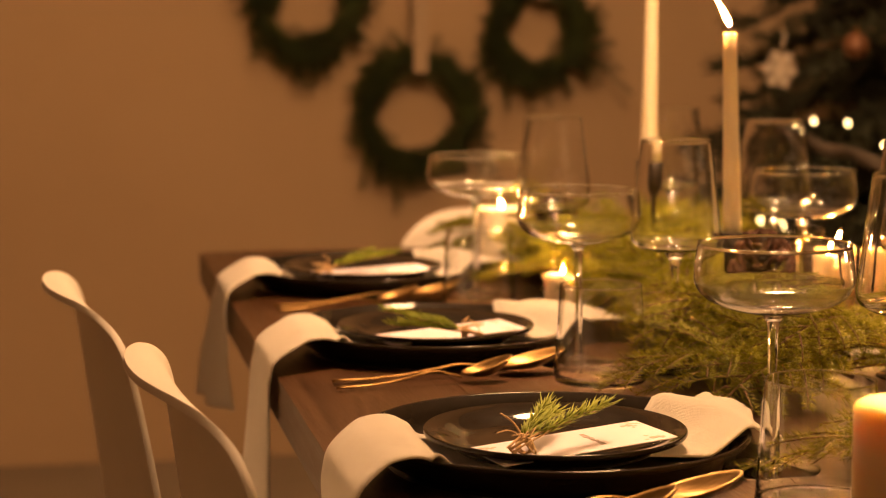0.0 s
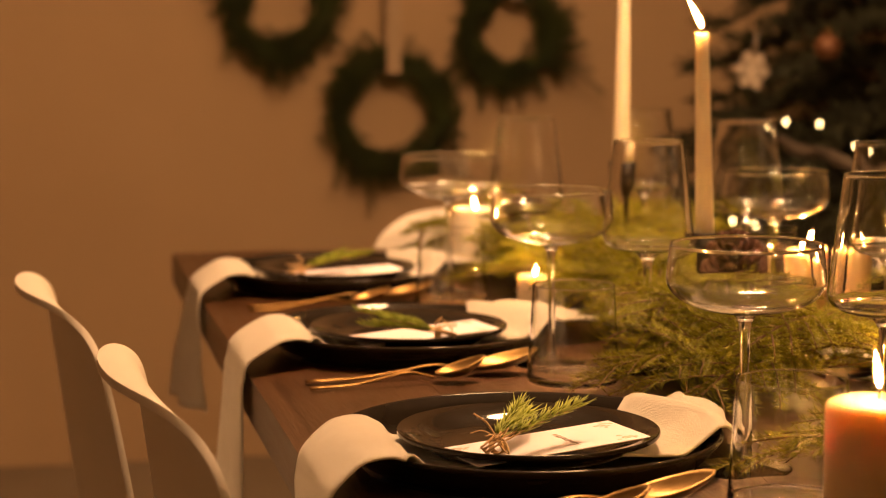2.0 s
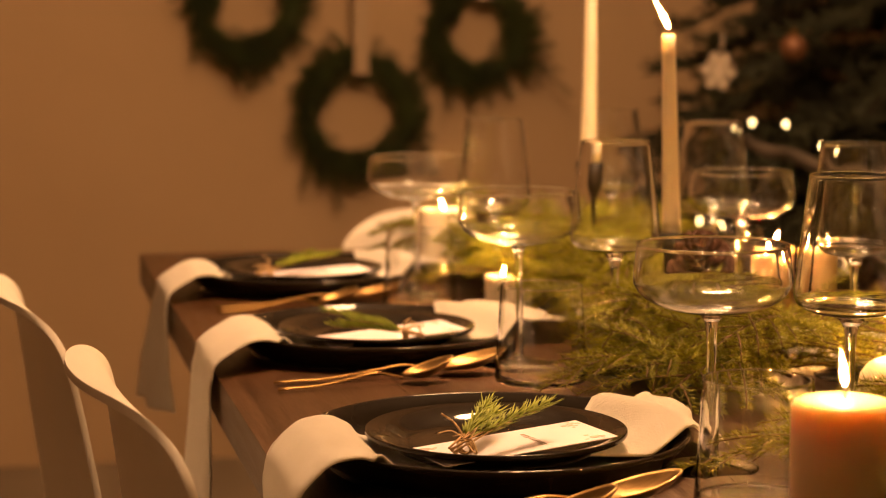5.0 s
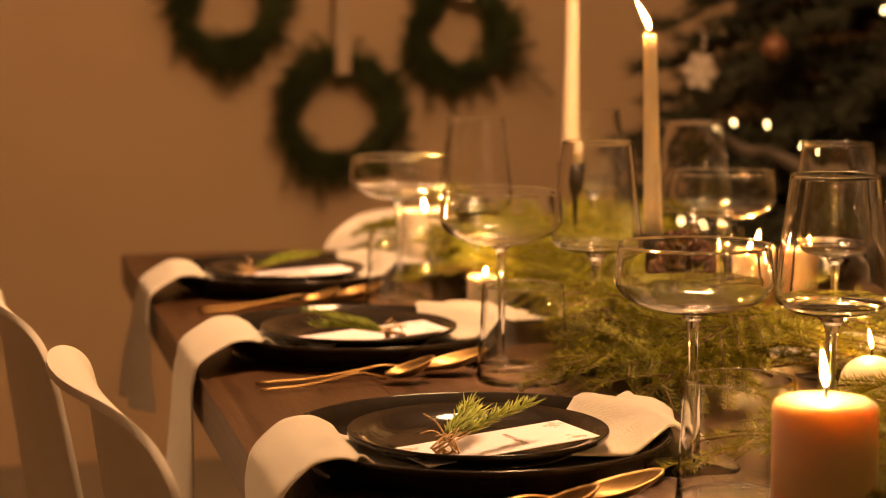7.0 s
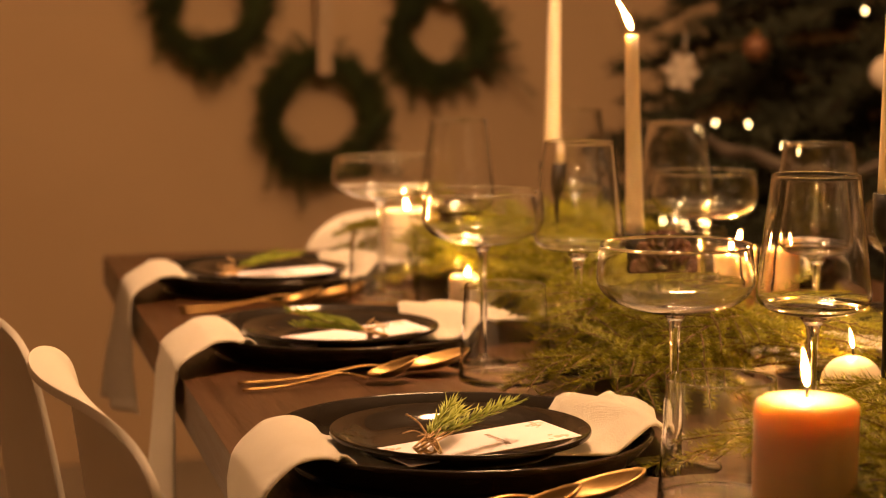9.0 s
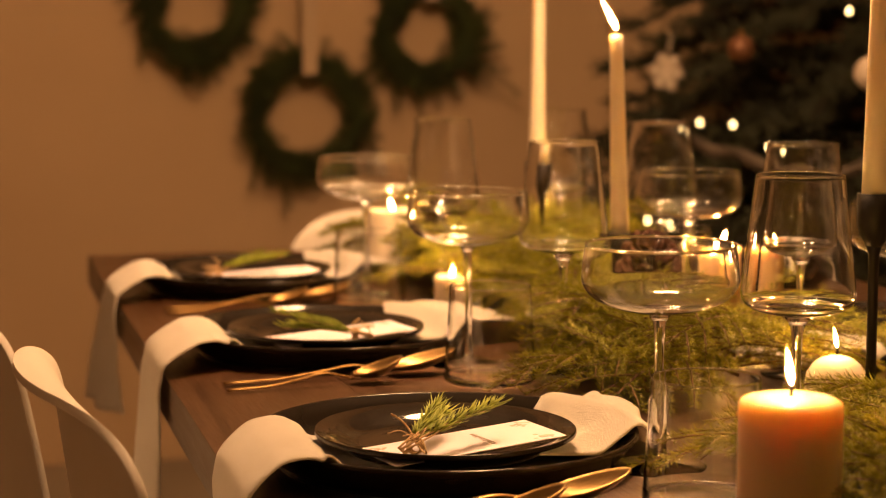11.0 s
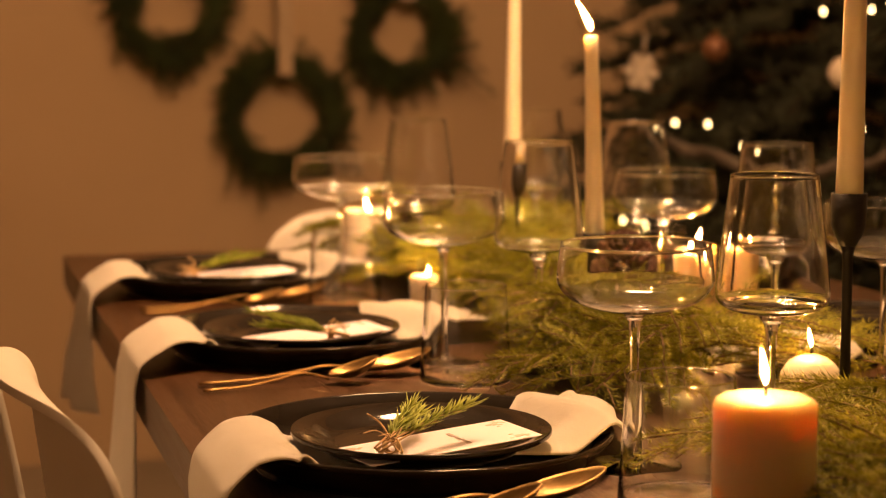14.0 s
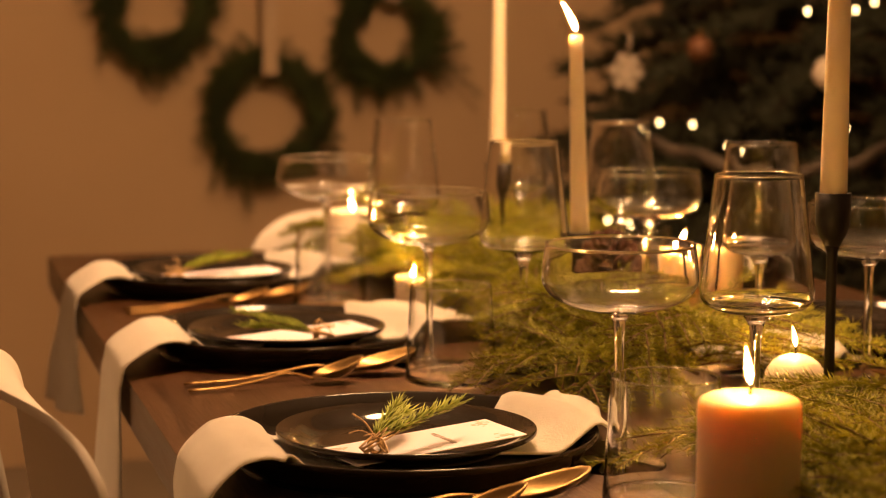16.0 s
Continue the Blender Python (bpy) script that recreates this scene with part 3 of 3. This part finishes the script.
pillar(0.558, 2.145, TOP, 0.0200, 0.041, M_WAX_WHITE, "low white candle burning beside a black plate", 0.017, wick_lean=0.006)


# ---- fir branches along the table ----
def twig_needles(path, rnd, length, width, gap, spread=1.0):
    """Needles in two combed rows and a looser upper row along a twig."""
    out = []
    for a, b in zip(path, path[1:]):
        d = b - a
        steps = max(1, int(d.length / gap))
        way = d.normalized()
        side = way.cross(Vector((0, 0, 1))).normalized()
        up = side.cross(way)
        for k in range(steps):
            p = a + d * (k / steps)
            for s in (-1, 1, rnd.choice((-0.45, 0.45))):
                w = way * rnd.uniform(0.22, 0.75) + side * s * spread * rnd.uniform(0.7, 1.1) + up * rnd.uniform(-0.25, 0.55) * (1 if abs(s) == 1 else 1.9)
                out.append(needle(p, w, length * rnd.uniform(0.7, 1.1), width))
    return out


def fir_branch(seed, length, name="fir_branch", needle_mat=None, needle_len=0.0135, needle_w=0.00046, gap=0.0021, twigs=12, droop=0.03):
    rnd = random.Random(seed)
    b = thing(name, "fresh green fir branch lying in the table's garland", "branch", "fir branches of the table garland")
    bend = rnd.uniform(-0.25, 0.25)
    spine = [Vector((length * k / 10, bend * length * (k / 10) ** 2, droop * math.sin(k / 10 * 2.6) - droop * (k / 10) ** 2 * 0.6)) for k in range(11)]
    stems, needles = [tube(spine, [0.0022 - 0.00016 * k for k in range(11)], 5)], twig_needles(spine[2:], rnd, needle_len, needle_w, gap)
    for k in range(twigs):
        t = 0.12 + 0.78 * k / twigs
        i = min(int(t * 10), 9)
        p = spine[i].lerp(spine[i + 1], t * 10 - i)
        way = (spine[i + 1] - spine[i]).normalized()
        side = way.cross(Vector((0, 0, 1))).normalized() * (1 if k % 2 else -1)
        l = length * (0.42 * (1 - t) + 0.12) * rnd.uniform(0.8, 1.2)
        lift = rnd.uniform(-0.1, 0.25)
        line = [p + (way * 0.75 + side * 0.75 + Vector((0, 0, lift))).normalized() * (l * j / 5) + Vector((0, 0, -0.12 * l * (j / 5) ** 2)) + way * (0.10 * l * (j / 5) ** 2) for j in range(6)]
        stems.append(tube(line, [0.0012 - 0.00015 * j for j in range(6)], 4))
        needles += twig_needles(line, rnd, needle_len * 0.95, needle_w, gap)
    part("stem", join(*stems), M_TWIG, b)
    part("needles", join(*needles), needle_mat or M_NEEDLE, b)
    return b


def garland():
    """Branches heaped along the table's middle; none lies on a plate or in a glass or candle."""
    rnd = random.Random(5)
    sizes = (0.26, 0.22, 0.30, 0.18, 0.24)
    kinds = [fir_branch(s, l) for s, l in zip((1, 2, 3, 4, 6), sizes)]
    blocked = [(x, y, 0.166) for x, y in PLATES + OPPOSITE] + [(x + 0.15, y + 0.02, 0.08) for x, y in PLATES] + [(x, y, 0.075) for x, y in GLASSES[2][1]] + \
        [(0.508, 1.113, 0.045), (0.740, 1.532, 0.055), (0.722, 1.49, 0.09), (0.70, 1.44, 0.08), (0.851, 2.055, 0.05), (0.900, 2.036, 0.05), (0.83, 2.0, 0.05), (0.80, 1.92, 0.08), (0.86, 1.97, 0.08), (0.74, 1.72, 0.055), (0.78, 1.82, 0.065), (0.573, 2.516, 0.04), (0.55, 2.45, 0.05), (0.547, 2.145, 0.05)]
    used, made = set(), 0
    for k, x, y, a in ((3, 0.690, 1.720, 188), (3, 0.700, 1.375, 207), (1, 0.700, 1.285, 172), (1, 0.665, 1.385, 268), (3, 0.735, 1.330, 250), (3, 0.640, 2.200, 150), (3, 0.625, 1.655, 203), (1, 0.700, 1.640, 190), (3, 0.800, 1.425, 186), (1, 0.870, 1.395, 176), (3, 0.760, 1.385, 196)):
        spare = pose(x, y, TOP + (0.013 if x > 0.75 else 0.010), 4, -2, a)
        if k in used:
            copy_thing(kinds[k], spare)
        else:
            kinds[k].matrix_basis = spare
            used.add(k)
    for n in range(9000):
        if made >= 215:
            break
        along = rnd.random()
        x, y = 0.655 + rnd.gauss(0, 0.09), 0.98 + 1.60 * along
        k, a = rnd.randrange(5), rnd.uniform(0, 360)
        z = rnd.uniform(0.004, 0.026) + (rnd.uniform(0.0, 0.03) if 0.57 < x < 0.72 and 1.62 < y < 2.3 else 0)
        d = Vector((math.cos(math.radians(a)), math.sin(math.radians(a))))
        free = True
        for t in (0, 0.3, 0.6, 0.85, 1.08):
            for w in (-0.042, 0, 0.042):
                q = Vector((x, y)) + d * (sizes[k] * t) + Vector((-d.y, d.x)) * (w * (1 - 0.6 * t))
                if any((q.x - bx) ** 2 + (q.y - by) ** 2 < br * br for bx, by, br in blocked) or q.x > 1.0 or q.x < 0.44 or q.y > 2.74:
                    free = False
        if not free or (y < 1.34 and rnd.random() < 0.5):
            continue
        made += 1
        m = pose(x, y, TOP + z, rnd.uniform(-18, 18), rnd.uniform(-8, 3), a)
        if k in used:
            copy_thing(kinds[k], m)
        else:
            kinds[k].matrix_basis = m
            used.add(k)


garland()


# ---- pine cones ----
def pine_cone(x, y, z, size, tilt):
    c = thing("pine_cone", "open brown pine cone resting on the fir branches", "pine cone", "pine cones", at=pose(x, y, z, *tilt))
    part("core", lathe([(0, 0), (size * 0.22, size * 0.08), (size * 0.26, size * 0.4), (size * 0.15, size * 0.85), (0, size * 0.97)], 12), M_CONE, c)
    l, w = size * 0.30, size * 0.13
    blade = mesh("scale", [(0, -w * 0.4, -w * 0.1), (0, w * 0.4, -w * 0.1), (l * 0.7, w, 0), (l, w * 0.5, w * 0.25), (l, -w * 0.5, w * 0.25), (l * 0.7, -w, 0),
                           (0, -w * 0.4, w * 0.2), (0, w * 0.4, w * 0.2), (l * 0.7, w * 0.9, w * 0.3), (l * 0.97, 0, w * 0.55), (l * 0.7, -w * 0.9, w * 0.3)],
                 [(0, 1, 2, 5), (5, 2, 3, 4), (6, 10, 8, 7), (10, 9, 8), (0, 5, 10, 6), (1, 7, 8, 2), (2, 8, 9, 3), (3, 9, 4), (4, 9, 10, 5), (0, 6, 7, 1)], M_CONE, False)
    n = 62
    for k in range(n):
        t = (k + 0.5) / n
        a = k * 2.39996
        r = size * 0.24 * math.sin(math.pi * (0.25 + 0.72 * t))
        s = 0.55 + 0.75 * math.sin(math.pi * (0.12 + 0.8 * t))
        ob = new("scale", blade)
        ob.parent = c
        ob.matrix_basis = pose(r * math.cos(a), r * math.sin(a), size * (0.05 + 0.88 * t), 0, 30 - 95 * t, math.degrees(a)) @ Matrix.Scale(s, 4)
    return c


pine_cone(0.684, 1.845, 0.812, 0.062, (20, -30, 30))
pine_cone(0.617, 2.33, 0.822, 0.054, (-50, 10, 80))


# ---- sprigs, cards ----
def rosemary(seed, leaves=42):
    """A short bunch along +x, tied with twine near its root."""
    rnd = random.Random(seed)
    b = thing("rosemary_sprig", "small green rosemary sprig tied with jute twine", "sprig", "rosemary sprigs")
    stems, blades = [], []
    for k in range(6):
        end = Vector((rnd.uniform(0.060, 0.088), rnd.uniform(-0.026, 0.026), rnd.uniform(0.006, 0.032)))
        line = [Vector((-0.012, (k - 2.5) * 0.0012, 0.002 + 0.001 * k)).lerp(end, j / 6) + Vector((0, 0, 0.003 * math.sin(j / 6 * 3.1))) for j in range(7)]
        stems.append(tube(line, [0.0010 - 0.00008 * j for j in range(7)], 5))
        for j in range(leaves):
            t = 0.28 + 0.72 * j / leaves
            i = min(int(t * 6), 5)
            p = line[i].lerp(line[i + 1], t * 6 - i)
            a = j * 2.4 + k
            way = (line[-1] - line[0]).normalized() * 1.1 + Vector((0, math.cos(a), abs(math.sin(a)) * 0.8 + 0.1)) * 0.75
            blades.append(needle(p, way, rnd.uniform(0.013, 0.021), 0.00105))
    for stem in stems:
        part("stem", stem, M_TWINE, b)
    part("leaves", join(*blades), M_ROSEMARY, b)
    knot = [tube([(x, 0.0062 * math.cos(a), 0.0052 + 0.0058 * math.sin(a)) for a in [2 * math.pi * q / 14 for q in range(15)]], 0.0009, 5) for x in (0.004, 0.0062, 0.0084)]
    knot.append(tube(smooth_profile([(0.006, 0, 0.011), (-0.004, -0.012, 0.014), (-0.010, -0.020, 0.006), (-0.002, -0.012, 0.004), (0.006, 0, 0.009)], 4), 0.0008, 5))
    knot.append(tube(smooth_profile([(0.006, 0, 0.011), (0.010, 0.012, 0.022), (0.004, 0.020, 0.030)], 4), 0.0008, 5))
    for q in range(5):
        a = rnd.uniform(-1.2, 1.2)
        knot.append(tube(smooth_profile([(0.006, 0, 0.011), (0.004 - 0.008 * rnd.random(), 0.012 * math.sin(a), 0.016 + 0.006 * rnd.random()),
                                         (-0.008 - 0.006 * rnd.random(), 0.014 * math.sin(a), 0.008 + 0.010 * rnd.random())], 4), 0.0005, 5))
    for strand in knot:
        part("twine", strand, M_TWINE, b, "pale frayed jute twine")
    return b


def place_card():
    """A narrow printed card with faint rose sprays and a line of writing."""
    c = thing("menu_card", "narrow pale pink printed card lying across a black plate", "card", "menu cards")
    part("paper", box(-0.072, -0.030, 0, 0.072, 0.030, 0.0006), M_CARD, c, smooth=False)
    lines, sprays = [], []
    rnd = random.Random(3)
    for k in range(9):
        lines.append(box(0.014 + 0.0006 * (k % 3), -0.018 + k * 0.004, 0.0006, 0.0185 + 0.0005 * (k % 2), -0.0155 + k * 0.004, 0.0008))
    for cx, cy in ((0.061, 0.019), (0.056, -0.020), (-0.060, 0.019)):
        spray = []
        for k in range(16):
            a, r = rnd.uniform(0, 6.3), rnd.uniform(0, 0.009)
            x, y, s = min(cx + r * math.cos(a), 0.0695), cy + r * math.sin(a) * 0.9, rnd.uniform(0.0006, 0.0018)
            spray.append(box(x - s, y - s * 0.6, 0.0006, x + s, y + s * 0.6, 0.0008 + 0.00001 * k))
        sprays.append(spray)
    part("writing", join(*lines), M_INK, c, "fine grey line of script", False)
    for spray in sprays:
        part("rose_spray", join(*spray), M_PINK, c, "faint rose print", False)
    return c


card, sprig = place_card(), rosemary(1)
CARD_AT = [(0.004, -0.036, 0.0205, 1, -3, 15), (0.006, -0.034, 0.0205, 1, -3, 14), (0.004, -0.034, 0.0205, 1, -2, 10)]
SPRIG_AT = [(-0.044, -0.072, 0.0225, 0, 0, 45), (0.020, -0.076, 0.0215, 0, -2, 172), (-0.056, -0.062, 0.0215, 0, -3, 8)]
for k, (x, y) in enumerate(PLATES):
    for ob, at in ((card, CARD_AT[k]), (sprig, SPRIG_AT[k])):
        m = pose(x + at[0], y + at[1], TOP + at[2], at[3], at[4], at[5])
        if ob is sprig:
            m = m @ Matrix.Diagonal((0.98, 0.95, 0.88, 1))
        if k == 0:
            ob.matrix_basis = m
        else:
            copy_thing(ob, m)


# ---- wreaths on the wall ----
def wreath(x, z, r, seed):
    rnd = random.Random(seed)
    w = thing("wreath", "dark green fir wreath hanging on the wall by a ribbon", "wreath", "wall wreaths", at=pose(x, 4.8 - 0.05, z))
    ring = [(r * math.cos(a), 0, r * math.sin(a)) for a in [2 * math.pi * k / 40 for k in range(41)]]
    part("ring", tube(ring, 0.009, 8), M_TWIG, w, "bent twig ring")
    blades = []
    for k in range(680):
        a = rnd.uniform(0, 2 * math.pi)
        q = r * rnd.uniform(0.90, 1.10)
        p = Vector((q * math.cos(a), 0, q * math.sin(a)))
        along = Vector((-math.sin(a), 0, math.cos(a)))
        out = Vector((math.cos(a), 0, math.sin(a)))
        way = (along * rnd.uniform(0.2, 1.0) + out * rnd.choice((-0.55, 0.9, 0.6, 0.3)) * rnd.uniform(0.2, 1) + Vector((0, rnd.uniform(-0.45, 0.02), 0))).normalized()
        l = rnd.uniform(0.028, 0.066) * (1 + 0.30 * math.sin(3 * a + seed)) * (1.7 if rnd.random() < 0.10 else 1.0)
        if a > math.pi and rnd.random() < 0.10:
            way = (way + Vector((0, 0, -1.2))).normalized()
            l *= 1.5
        line = [p + way * (l * j / 4) for j in range(5)]
        blades += twig_needles(line, rnd, 0.022, 0.0016, 0.0045)
    vf = join(*blades)
    vf = [Vector((v[0], min(v[1], 0.042), v[2])) for v in vf[0]], vf[1]
    part("foliage", vf, M_NEEDLE_DARK, w)
    band = 0.018
    ribbon = part("ribbon", box(-band, -0.068, r - 0.020, band, -0.066, 2.55 - z), M_RIBBON, w, "pale hanging ribbon", False)
    part("hook", tube([(0, 0.048, 2.55 - z), (0, -0.05, 2.55 - z), (0, -0.075, 2.56 - z)], 0.004, 8), M_IRON, ribbon)


wreath(0.602, 1.110, 0.105, 1)
wreath(0.865, 0.848, 0.118, 2)
wreath(1.168, 1.045, 0.098, 3)


# ---- the tree ----
TREE = Vector((2.05, 3.85, 0))


def tree():
    rnd = random.Random(11)
    t = thing("christmas_tree", "dark decorated fir tree in the room's corner", "tree", at=pose(*TREE))
    part("trunk", tube([(0, 0, 0), (0.01, 0, 1.0), (0, 0.01, 2.55)], [0.05, 0.035, 0.006], 12), M_TWIG, t)
    part("stand", lathe([(0, 0), (0.22, 0), (0.22, 0.03), (0.09, 0.07), (0.08, 0.2), (0, 0.2)], 24), M_IRON, t)
    stems, blades = [], []
    levels = 26
    for i in range(levels):
        z = 0.28 + 2.2 * i / levels
        reach = 0.90 * (2.62 - z) / 2.2
        count = max(5, int(15 * reach) + 3)
        for k in range(count):
            a = 2 * math.pi * (k + rnd.random() * 0.7) / count + i
            l = reach * rnd.uniform(0.86, 1.06)
            d = Vector((math.cos(a), math.sin(a), 0))
            line = [Vector((0, 0, z)) + d * (l * j / 6) + Vector((0, 0, 0.12 * l * math.sin(j / 6 * 2.6) - 0.16 * l * (j / 6) ** 2)) for j in range(7)]
            stems.append(tube(line, [0.008 - 0.001 * j for j in range(7)], 4))
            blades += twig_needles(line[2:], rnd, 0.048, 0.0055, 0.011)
            for j in (2, 3, 4, 5, 6):
                for s in (-1, 1):
                    side = d.cross(Vector((0, 0, 1))) * s
                    w = (d * 0.7 + side * rnd.uniform(0.5, 0.9) + Vector((0, 0, rnd.uniform(-0.25, 0.1)))).normalized()
                    q = l * rnd.uniform(0.22, 0.34) * (1.35 - 0.16 * j)
                    twig = [line[j] + w * (q * u / 3) for u in range(4)]
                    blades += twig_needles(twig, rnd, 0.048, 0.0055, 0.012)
    limit = 4.77 - TREE.y
    vf = join(*blades)
    wood = part("bough_wood", join(*[([Vector((v[0], min(v[1], limit), v[2])) for v in s[0]], s[1]) for s in stems]), M_BARK, t)
    tagged(wood, kind="stuff")
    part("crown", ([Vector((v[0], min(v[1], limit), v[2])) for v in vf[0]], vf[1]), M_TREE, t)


tree()


def on_tree(x, z, y):
    """A place on the tree's front, given on the plane y = 4.3 as seen from the tripod and carried to the depth y."""
    k = y / 4.3
    return Vector((x * k, y, 1.08 + (z - 1.08) * k))


def snowflake(place, r):
    f = thing("snowflake_ornament", "pale felt snowflake hanging in the dark tree", "ornament", at=pose(*place, 90, 8, 10))
    arms = []
    for k in range(6):
        a = math.pi * k / 3
        m = pose(0, 0, 0, 0, 0, math.degrees(a))
        arms.append(moved(box(0, -r * 0.14, -0.003, r, r * 0.14, 0.003, 0.001), m))
        for s in (-1, 1):
            arms.append(moved(moved(box(0, -r * 0.08, -0.0026, r * 0.42, r * 0.08, 0.0026, 0.001), pose(r * 0.5, 0, 0, 0, 0, 55 * s)), m))
    arms.append(lathe([(0, -0.0032), (r * 0.36, -0.0032), (r * 0.36, 0.0032), (0, 0.0032)], 12))
    felt = part("felt", join(*arms), M_FLAKE, f, smooth=False)
    part("thread", tube([(0, r * 0.95, 0), (0, r * 1.9, 0)], 0.002, 5), M_FLAKE, felt)


def bauble(place, r, mat, label):
    b = thing("bauble", label, "ornament", "tree ornaments", at=pose(*place))
    part("ball", lathe([(0, -r)] + [(r * math.cos(a), r * math.sin(a)) for a in [-1.5 + 3.0 * k / 14 for k in range(15)]] + [(0, r)], 32), mat, b)
    cap = part("cap", lathe([(0, r * 0.97), (r * 0.22, r * 0.97), (r * 0.22, r * 1.18), (0, r * 1.2)], 12), M_GOLD, b)
    part("loop", tube([(r * 0.14 * math.cos(a), 0, r * 1.3 + r * 0.16 * math.sin(a)) for a in [2 * math.pi * k / 10 for k in range(11)]], 0.001, 5), M_GOLD, cap)


snowflake(on_tree(1.627, 0.960, 3.42), 0.036)
bauble(on_tree(1.811, 1.012, 3.16), 0.024, M_COPPER, "copper-coloured bauble hanging in the dark tree")
bauble(on_tree(2.146, 0.953, 3.05), 0.030, M_FLAKE, "pale round bauble hanging in the dark tree")


def bulb(place):
    b = thing("string_light", "tiny glowing warm light bulb in the tree", "light", "tree lights", at=pose(*place))
    part("bulb", lathe([(0, -0.005), (0.0024, -0.004), (0.0032, 0), (0.0026, 0.004), (0, 0.0055)], 12), M_BULB, b)
    part("socket", lathe([(0, 0.005), (0.003, 0.005), (0.003, 0.014), (0, 0.014)], 8), M_IRON, b)


LIGHTS = [(1.712, 0.841, 3.25), (1.795, 0.836, 3.17), (1.886, 0.783, 3.04), (1.587, 0.615, 3.3), (1.639, 0.604, 3.25),
          (2.083, 1.100, 3.03), (2.208, 1.103, 3.02), (2.257, 1.123, 3.02), (2.19, 0.82, 3.0)]
for x, z, y in LIGHTS:
    bulb(on_tree(x, z, y))


def tree_ribbon():
    """A pale ribbon that sags round the tree's front."""
    r = thing("tree_ribbon", "pale gauze ribbon sagging round the dark tree", "ribbon", at=pose(0, 0, 0))
    verts, faces = [], []
    n = 40
    for k in range(n + 1):
        t = k / n
        p = on_tree(1.62 + 0.75 * t, 0.835 - 0.10 * math.sin(t * 3.0) - 0.03 * t + 0.008 * math.sin(t * 30), 3.36 - 0.42 * math.sin(t * 2.4))
        for s in (-0.011, 0.011):
            verts.append(p + Vector((0.004 * math.sin(t * 41 + s * 90), 0.004 * math.cos(t * 27), s)))
    for k in range(n):
        faces.append((2 * k, 2 * k + 1, 2 * k + 3, 2 * k + 2))
    band = part("band", (verts, faces), M_GAUZE, r)
    thick = band.modifiers.new("thickness", "SOLIDIFY")
    thick.thickness = 0.0015


tree_ribbon()
